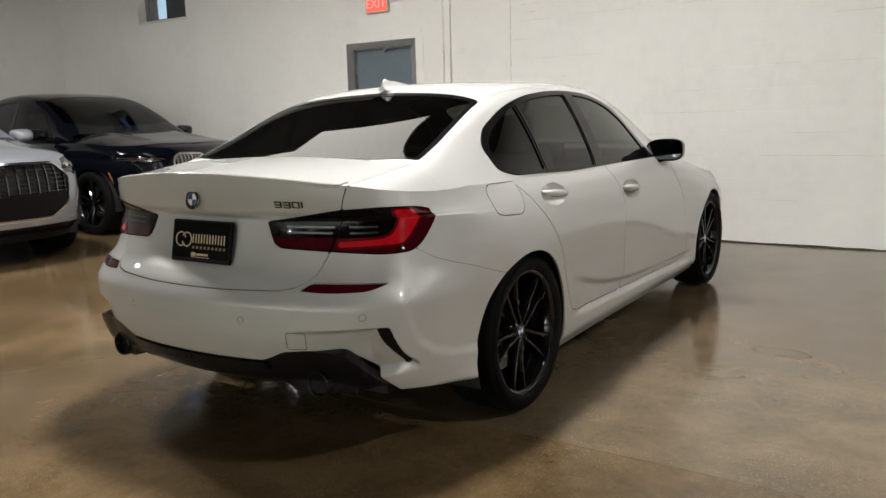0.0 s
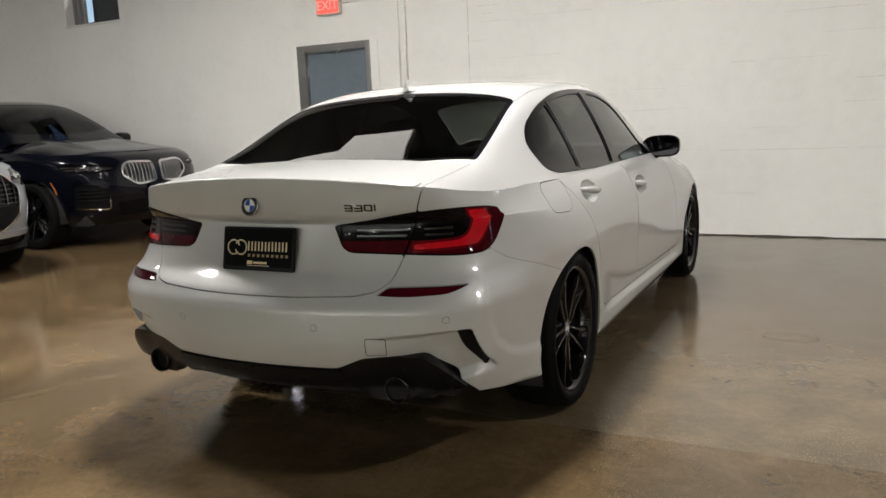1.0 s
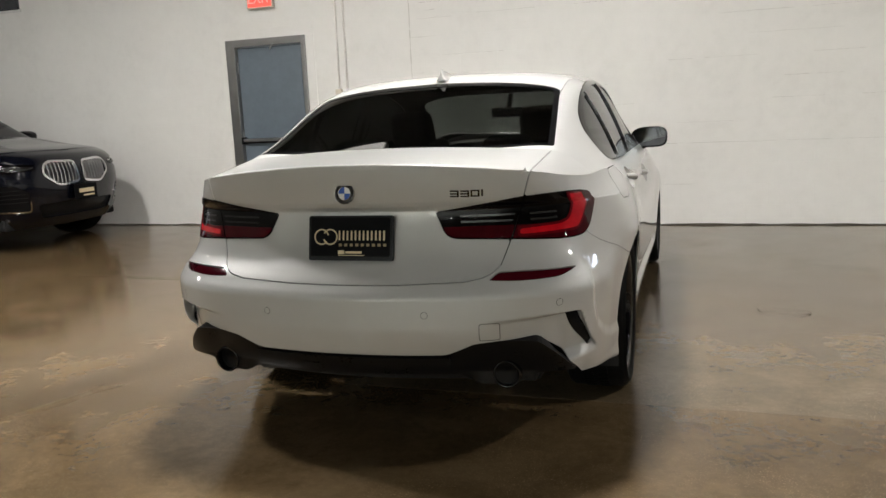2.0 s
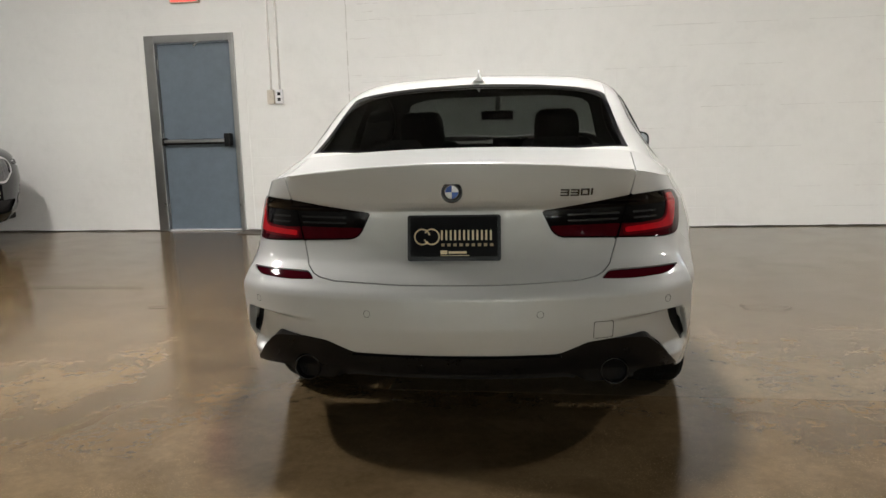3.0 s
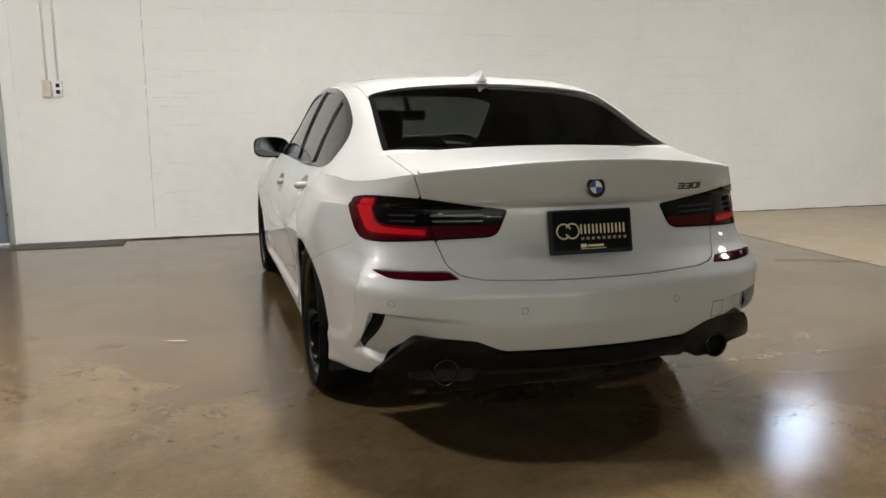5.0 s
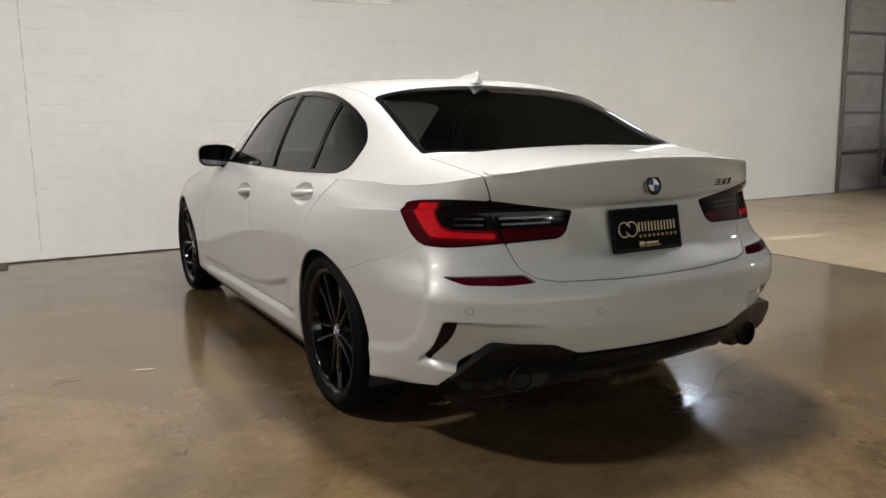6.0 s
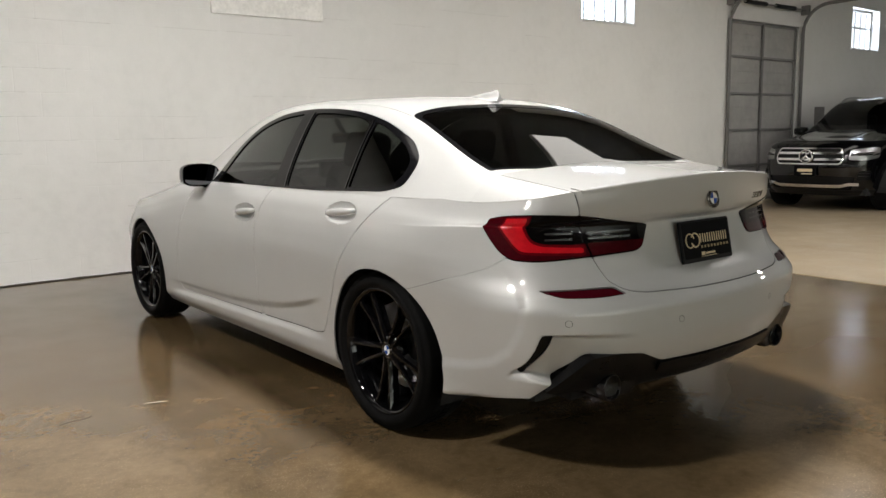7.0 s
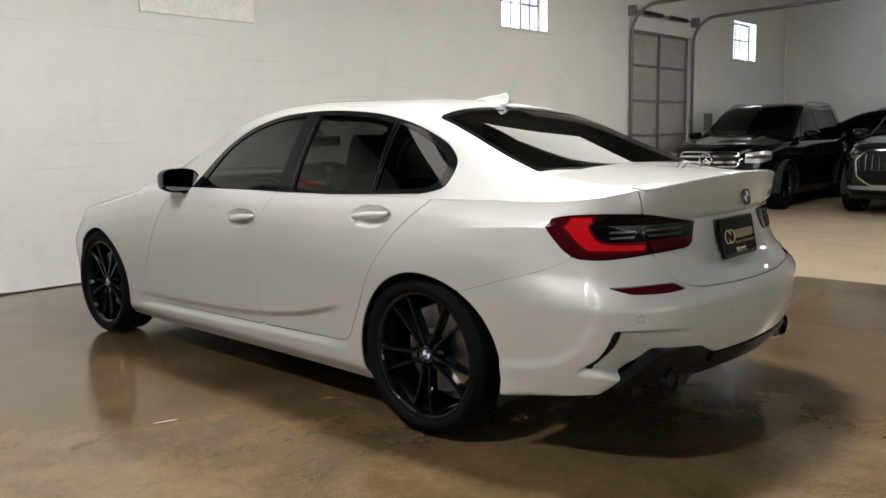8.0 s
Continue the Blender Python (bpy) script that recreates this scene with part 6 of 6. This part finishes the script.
        if style == "kidney":
            mark = inside([(1.268, 0.735), (1.279, 0.735), (1.240, 0.645), (1.222, 0.595), (1.208, 0.595), (1.222, 0.650)])
            g = cut(sk, np.arange(1.15, 1.32, 0.006), np.linspace(2, tv, 140), lambda U, V, P: mark(U, Z(P)), 0.004)
            skin_part("side_marker", g if not sgn else g.flipped(), AMBER, car, "amber side marker lens", 0.006)
    s = cut(sk, nu, np.linspace(0, tv, 90), lambda U, V, P: mouth(U, Z(P)) - 0.002, -0.03)
    skin_part("lower_intake", s.mirror(), SATIN_BLACK, car, "black lower intake", 0.02)
    # grille
    gs = cut(sk, nu, np.linspace(0, tv, 120), lambda U, V, P: grille(U, Z(P)) - 0.002, -0.035)
    if style == "kidney":
        pieces = [gs, gs.flipped()]
    else:
        pieces = [gs.mirror()]
    for n_k, g in enumerate(pieces):
        go = skin_part("grille", g, GLOSS_BLACK, car, "black grille with bright bars", 0.02)
        sides = (n_k,) if style == "kidney" else (0, 1)
        for sd in sides:
            ring = cut(sk, np.arange(0, 0.75, 0.008), np.linspace(0, tv, 160), lambda U, V, P: (0.011 if style == "kidney" else 0.010) - np.abs(grille(U, Z(P))), 0.008)
            skin_part("grille_surround", ring if not sd else ring.flipped(), CHROME, go, "bright metal surround", 0.02)
            if style == "kidney":
                for j in range(8):
                    xx = 0.075 + j * 0.047
                    b = cut(sk, np.arange(xx - 0.012, xx + 0.0121, 0.004), np.linspace(2, tv, 110), lambda U, V, P: np.minimum(grille(U, Z(P)) - 0.004, 0.0105 - np.abs(U - xx - 0.10 * np.abs(Z(P) - 0.79) + 0.01)), 0.002)
                    if b.f:
                        skin_part("grille_bar", b if not sd else b.flipped(), STEEL, go, "", 0.03)
            elif style == "octagon":
                for j in range(7):
                    xx = 0.04 + j * 0.095
                    b = cut(sk, np.arange(xx - 0.012, xx + 0.0121, 0.004), np.linspace(1, tv, 110), lambda U, V, P: np.minimum(np.minimum(grille(U, Z(P)) - 0.004, Z(P) - 0.662), 0.0055 - np.abs(U - xx)), -0.002)
                    if b.f:
                        skin_part("grille_bar", b if not sd else b.flipped(), DARK_CHROME, go, "", 0.025)
                low = cut(sk, np.arange(0, 0.72, 0.012), np.linspace(1, tv, 90), lambda U, V, P: np.minimum(grille(U, Z(P)) - 0.014, 0.655 - Z(P)), -0.006)
                skin_part("grille_panel", low if not sd else low.flipped(), SATIN_BLACK, go, "plain dark lower panel", 0.012)
                for zz in (0.675, 0.715, 0.755, 0.795, 0.835, 0.875, 0.91):
                    b = cut(sk, np.arange(0, 0.72, 0.012), np.linspace(1, tv, 200), lambda U, V, P, zz=zz: np.minimum(grille(U, Z(P)) - 0.004, 0.006 - np.abs(Z(P) - zz)), -0.012)
                    skin_part("grille_slat", b if not sd else b.flipped(), LAMP_RIB, go, "", 0.012)
            else:
                for zz in (0.765, 0.855):
                    b = cut(sk, np.arange(0, 0.56, 0.012), np.linspace(2, tv, 200), lambda U, V, P, zz=zz: np.minimum(grille(U, Z(P)) - 0.004, 0.017 - np.abs(Z(P) - zz)), 0.004)
                    skin_part("grille_bar", b if not sd else b.flipped(), CHROME, go, "", 0.02)
    if style == "bars":
        bm = bmesh.new()
        lathe(bm, [(0.085, 0.0), (0.085, 0.03), (0.10, 0.034), (0.105, 0.0)], m=Matrix.Translation((0, -0.01, 0.81)) @ pose(0, 0, 0, 90, 0, 0), n=32)
        part("nose_ring", bm, CHROME, car, "bright ring badge", smooth=True)
        bm = bmesh.new()
        for a in (90, 210, 330):
            tube(bm, [(0, -0.03, 0.81), (0.09 * math.cos(radians(a)), -0.03, 0.81 + 0.09 * math.sin(radians(a)))], [0.013, 0.004], 6)
        part("nose_mark", bm, CHROME, car)
        for sgn in (0, 1):
            b = cut(sk, np.arange(0, 0.72, 0.012), np.linspace(0, 3, 120), lambda U, V, P: 0.022 - np.abs(Z(P) - 0.385 - 0.03 * smooth01(U, 0.45, 0.6)), 0.016)
            skin_part("skid_bar", b if not sgn else b.flipped(), CHROME, car, "bright lower skid bar", 0.02)
    if style == "octagon":
        for sgn in (0, 1):
            b = cut(sk, np.arange(0, 0.95, 0.014), np.linspace(0, 3, 100), lambda U, V, P: np.minimum(0.024 - np.abs(Z(P) - 0.405), 0.93 - U), 0.014)
            skin_part("skid_bar", b if not sgn else b.flipped(), SILVER, car, "silver lower skid bar", 0.02)
    pz = 0.575 if style == "kidney" else 0.60 if style == "octagon" else 0.60
    if plate:
        bm = boxed((-0.16, -0.045, pz - 0.08), (0.16, -0.022, pz + 0.08), 0.006)
        pl = part("front_plate", bm, PLATE, car, "black dealer plate with gold print")
        part("print_bar", boxed((-0.11, -0.048, pz - 0.012), (0.11, -0.0455, pz + 0.03)), GOLD, pl)
        part("print_bar", boxed((-0.05, -0.048, pz - 0.05), (0.11, -0.0455, pz - 0.035)), GOLD, pl)

    # bonnet as a crowned sheet up to the windscreen
    wb, wt = 1.42, 2.22 if not coupe else 2.30
    nose_t = [tuple(p[:2]) for p in top[top[:, 1] < wb + 0.06][::6]]
    bin_ = inside([(-0.4, nose_t[0][1])] + nose_t + [(-0.4, nose_t[-1][1])])
    ez = lambda y: np.interp(y, top[:600, 1], top[:600, 2])
    ex = lambda y: np.maximum(0.1, np.interp(y, top[:600, 1], top[:600, 0]))
    crown = steady([0.15, 0.35, 0.7, 1.1, 1.5], [0.0, 0.035, 0.075, 0.105, 0.13])
    bon = lambda U, V: np.stack([U, V, ez(V) + crown(V) * (1 - np.clip(U / ex(V), 0, 1) ** 3.5) + 0.010 * np.exp(-((U - 0.45) / 0.05) ** 2) * smooth01(V, 0.3, 0.7)], -1)
    b = cut(bon, np.linspace(0, k, 60), np.linspace(0.15, wb + 0.05, 60), lambda U, V, P: bin_(U, V))
    skin_part("bonnet", b.mirror(), coat, car, "")
    # cabin
    tx = spline(top[(top[:, 1] > 1.0) & (top[:, 1] < length - 0.5)][::25, 1], top[(top[:, 1] > 1.0) & (top[:, 1] < length - 0.5)][::25, 0])
    tz = spline(top[(top[:, 1] > 1.0) & (top[:, 1] < length - 0.5)][::25, 1], top[(top[:, 1] > 1.0) & (top[:, 1] < length - 0.5)][::25, 2])
    h = tall
    ys = [wb - 0.02, 1.75, wt, 2.75, 3.4, 4.0, length - 0.45, length - 0.12]
    zc = [1.17, 1.385, h - 0.06, h, h - 0.01, h - 0.04, h - 0.16, 1.15] if not coupe else [1.17, 1.39, h - 0.06, h, h - 0.06, h - 0.20, h - 0.42, 1.15]
    f1 = lambda a, z: a * (z - 1.1) + 1.1
    rf = Roof(ys, [
        [float(tx(y)) for y in ys],
        [0.895 * k, 0.90 * k, 0.90 * k, 0.90 * k, 0.90 * k, 0.89 * k, 0.86 * k, 0.82 * k],
        [0.85 * k, 0.845 * k, 0.83 * k, 0.825 * k, 0.825 * k, 0.815 * k, 0.79 * k, 0.78 * k],
        [0.81 * k, 0.785 * k, 0.765 * k, 0.755 * k, 0.755 * k, 0.745 * k, 0.73 * k, 0.74 * k],
        [0.72 * k, 0.72 * k, 0.71 * k, 0.70 * k, 0.70 * k, 0.69 * k, 0.67 * k, 0.68 * k],
        [0.42] * 8, [0] * 8], [
        [float(tz(y)) for y in ys],
        [f1(0.20, z) for z in zc], [f1(0.48, z) for z in zc], [f1(0.80, z) for z in zc], [f1(0.975, z) for z in zc], [z - 0.006 for z in zc], zc])
    sx = [(wb + 0.10, -0.1), (wb + 0.13, 0.45), (wb + 0.22, 0.76 * k), (wt - 0.10, 0.66 * k), (wt - 0.02, 0.4), (wt, -0.1)]
    screen = inside(rounded([(x, y) for y, x in sx], 0.05))
    zr = spline(ys, [f1(0.86, z) for z in zc])
    dlo = lambda P: np.minimum(np.minimum(Z(P) - 1.125, zr(Y(P)) - 0.035 - Z(P)), np.minimum((Y(P) - (wb + 0.28) - 1.05 * np.maximum(Z(P) - 1.12, 0)) * 0.7, (length - 0.75 - 0.5 * (Z(P) - 1.1) - Y(P))))
    gaps = lambda P: np.minimum(np.abs(Y(P) - 2.62) - 0.035, np.abs(Y(P) - 3.60 - 0.2 * (Z(P) - 1.1)) - 0.03)
    rys, rvs = np.linspace(ys[0], ys[-1], 130), np.linspace(0, 1, 64)
    pl_ = cut(rf, rys, rvs, lambda U, V, P: np.minimum(-dlo(P), -screen(X(P), Y(P))) - 0.001)
    skin_part("roof_shell", pl_.mirror(), coat, car, "", 0.012)
    gl = glass or SUVGLASS
    w = cut(rf, rys[:70], rvs, lambda U, V, P: screen(X(P), Y(P)), -0.003)
    skin_part("windscreen", w.mirror(), gl, car, "dark windscreen", 0)
    for sgn in (0, 1):
        for lo_y, hi_y in ((2.3, 3.0), (3.2, 4.2)):
            t = cut(rf, rys, rvs, lambda U, V, P: np.minimum(np.minimum(dlo(P), -gaps(P)), np.minimum(Y(P) - lo_y, hi_y - Y(P))), 0.001)
            if t.f:
                skin_part("window_pillar", t if not sgn else t.flipped(), GLOSS_BLACK, car, "", 0.01)
        for lo_y, hi_y in ((1.0, 2.62), (2.62, 3.62), (3.62, 5.5)):
            g = cut(rf, rys, rvs, lambda U, V, P: np.minimum(np.minimum(dlo(P), gaps(P)), np.minimum(Y(P) - lo_y, hi_y - Y(P))), -0.004)
            if g.f:
                skin_part("side_window", g if not sgn else g.flipped(), gl, car, "dark side glass", 0)
        e = cut(rf, np.linspace(ys[0], ys[-1], 200), np.linspace(0, 0.8, 120), lambda U, V, P: 0.009 - np.abs(dlo(P)), 0.006)
        skin_part("window_moulding", e if not sgn else e.flipped(), GLOSS_BLACK, car, "", 0.006)
        # panel gaps of the doors
        for y0 in (1.55, 2.62, 3.62):
            d = cut(sk, np.arange(u_of(y0 - 0.05), u_of(y0 + 0.05), 0.004), np.linspace(1, tv, 50), lambda U, V, P: np.minimum(0.003 - np.abs(Y(P) - y0 - 0.02 * np.sin(4 * Z(P))), arch(P) - 0.01), 0.001)
            if d.f:
                skin_part("door_gap", d if not sgn else d.flipped(), DARK, car, "", 0)
        # black arch edge
        if style in ("bars", "octagon"):
            for ay in ax:
                a = cut(sk, us, vs, lambda U, V, P, ay=ay: np.minimum(np.minimum(arch(P) + 0.002, (0.040 if style == "bars" else 0.050) - arch(P)), 0.7 - np.abs(Y(P) - ay)), 0.006)
                skin_part("arch_trim", a if not sgn else a.flipped(), GLOSS_BLACK if style == "bars" else coat, car, "", 0.02)
        s = -1 if sgn else 1
        bm = bmesh.new()
        rings = []
        for t in np.linspace(0, 1, 8):
            q = math.sqrt(max(0.0, 1 - (0.97 * t) ** 2.4))
            rings.append([bm.verts.new((0.97 * k + 0.10 + 0.115 * q * math.copysign(abs(math.cos(a)) ** 0.6, math.cos(a)), 1.76 - 0.15 * t, 1.17 + 0.072 * q * math.copysign(abs(math.sin(a)) ** 0.65, math.sin(a)))) for a in np.linspace(0, 2 * math.pi, 20, endpoint=False)])
        for ra, rb in zip(rings, rings[1:]):
            for i in range(20):
                bm.faces.new((ra[i], ra[(i + 1) % 20], rb[(i + 1) % 20], rb[i]))
        bm.faces.new(rings[0]), bm.faces.new(rings[-1])
        bmesh.ops.scale(bm, vec=(s, 1, 1), verts=bm.verts[:])
        bmesh.ops.recalc_face_normals(bm, faces=bm.faces[:])
        mr = part("door_mirror", bm, GLOSS_BLACK if style == "kidney" else coat, car, "", smooth=True)
        bm = bmesh.new()
        tube(bm, [(s * 0.88 * k, 1.68, 1.10), (s * 1.0 * k, 1.68, 1.14)], 0.025, 8)
        part("mirror_foot", bm, SATIN_BLACK, mr)
        if style != "kidney":
            bm = bmesh.new()
            tube(bm, [(s * 0.69 * k, y, float(np.interp(y, ys, zc)) + (0.01 if 0 < i < 8 else -0.05)) for i, y in enumerate(np.linspace(2.3, length - 0.75, 9))], 0.017, 8)
            part("roof_rail", bm, STEEL, car, "bright roof rail", smooth=True)
        for y in ax:
            wheel(car, Matrix.Translation((s * (k - 0.145), y, hz)) @ pose(0, 0, 0, 0, 90 * s, 0), 0.27, hz, 0.27, tread=False, hub_badge=False, detail=0)
            bm = bmesh.new()
            lathe(bm, [(0.42, 0.40), (0.42, 0.0), (0.05, 0.0)], m=Matrix.Translation((s * 0.55, y, hz)) @ pose(0, 0, 0, 0, 90 * s, 0), n=32)
            bmesh.ops.delete(bm, geom=[v for v in bm.verts if v.co.z < 0.24], context="VERTS")
            part("wheel_liner", bm, DARK, car)
    part("floor_pan", boxed((-0.80 * k, 0.3, 0.24), (0.80 * k, length - 0.3, 0.36), 0.03), DARK, car)
    for cx in (-0.4, 0.4):
        part("car_seat", boxed((cx - 0.26, 2.45, 0.6), (cx + 0.26, 2.62, 1.42), 0.07, 3), CLOTH, car, smooth=True)
    part("dashboard", boxed((-0.8 * k, 1.35, 0.7), (0.8 * k, 1.75, 1.10), 0.06, 3), CLOTH, car)
    return car


suv("dark blue-black coupe utility car with bright twin grille", pose(-5.14, 4.62, 0, 0, 0, 90), BLUE_BLACK, "kidney", 4.94, 1.0, 1.70, True)
suv("silver utility car with a large black octagonal grille", pose(-4.53, 1.84, 0, 0, 0, 87), SILVER, "octagon", 5.06, 0.985, 1.72, plate=False)
suv("black boxy utility car with bright grille bars and roof rails", pose(8.80, 4.22, 0, 0, 0, -90), BLACK_PAINT, "bars", 4.64, 0.92, 1.71)
suv("dark grey utility car with a bright-edged octagonal grille", pose(9.10, 1.55, 0, 0, 0, -90), GREY_PAINT, "octagon", 4.93, 0.97, 1.66)
suv("black utility car parked at the far wall", pose(14.42, 5.55, 0, 0, 0, 181), BLACK_PAINT, "plain", 4.7, 0.90, 1.64)
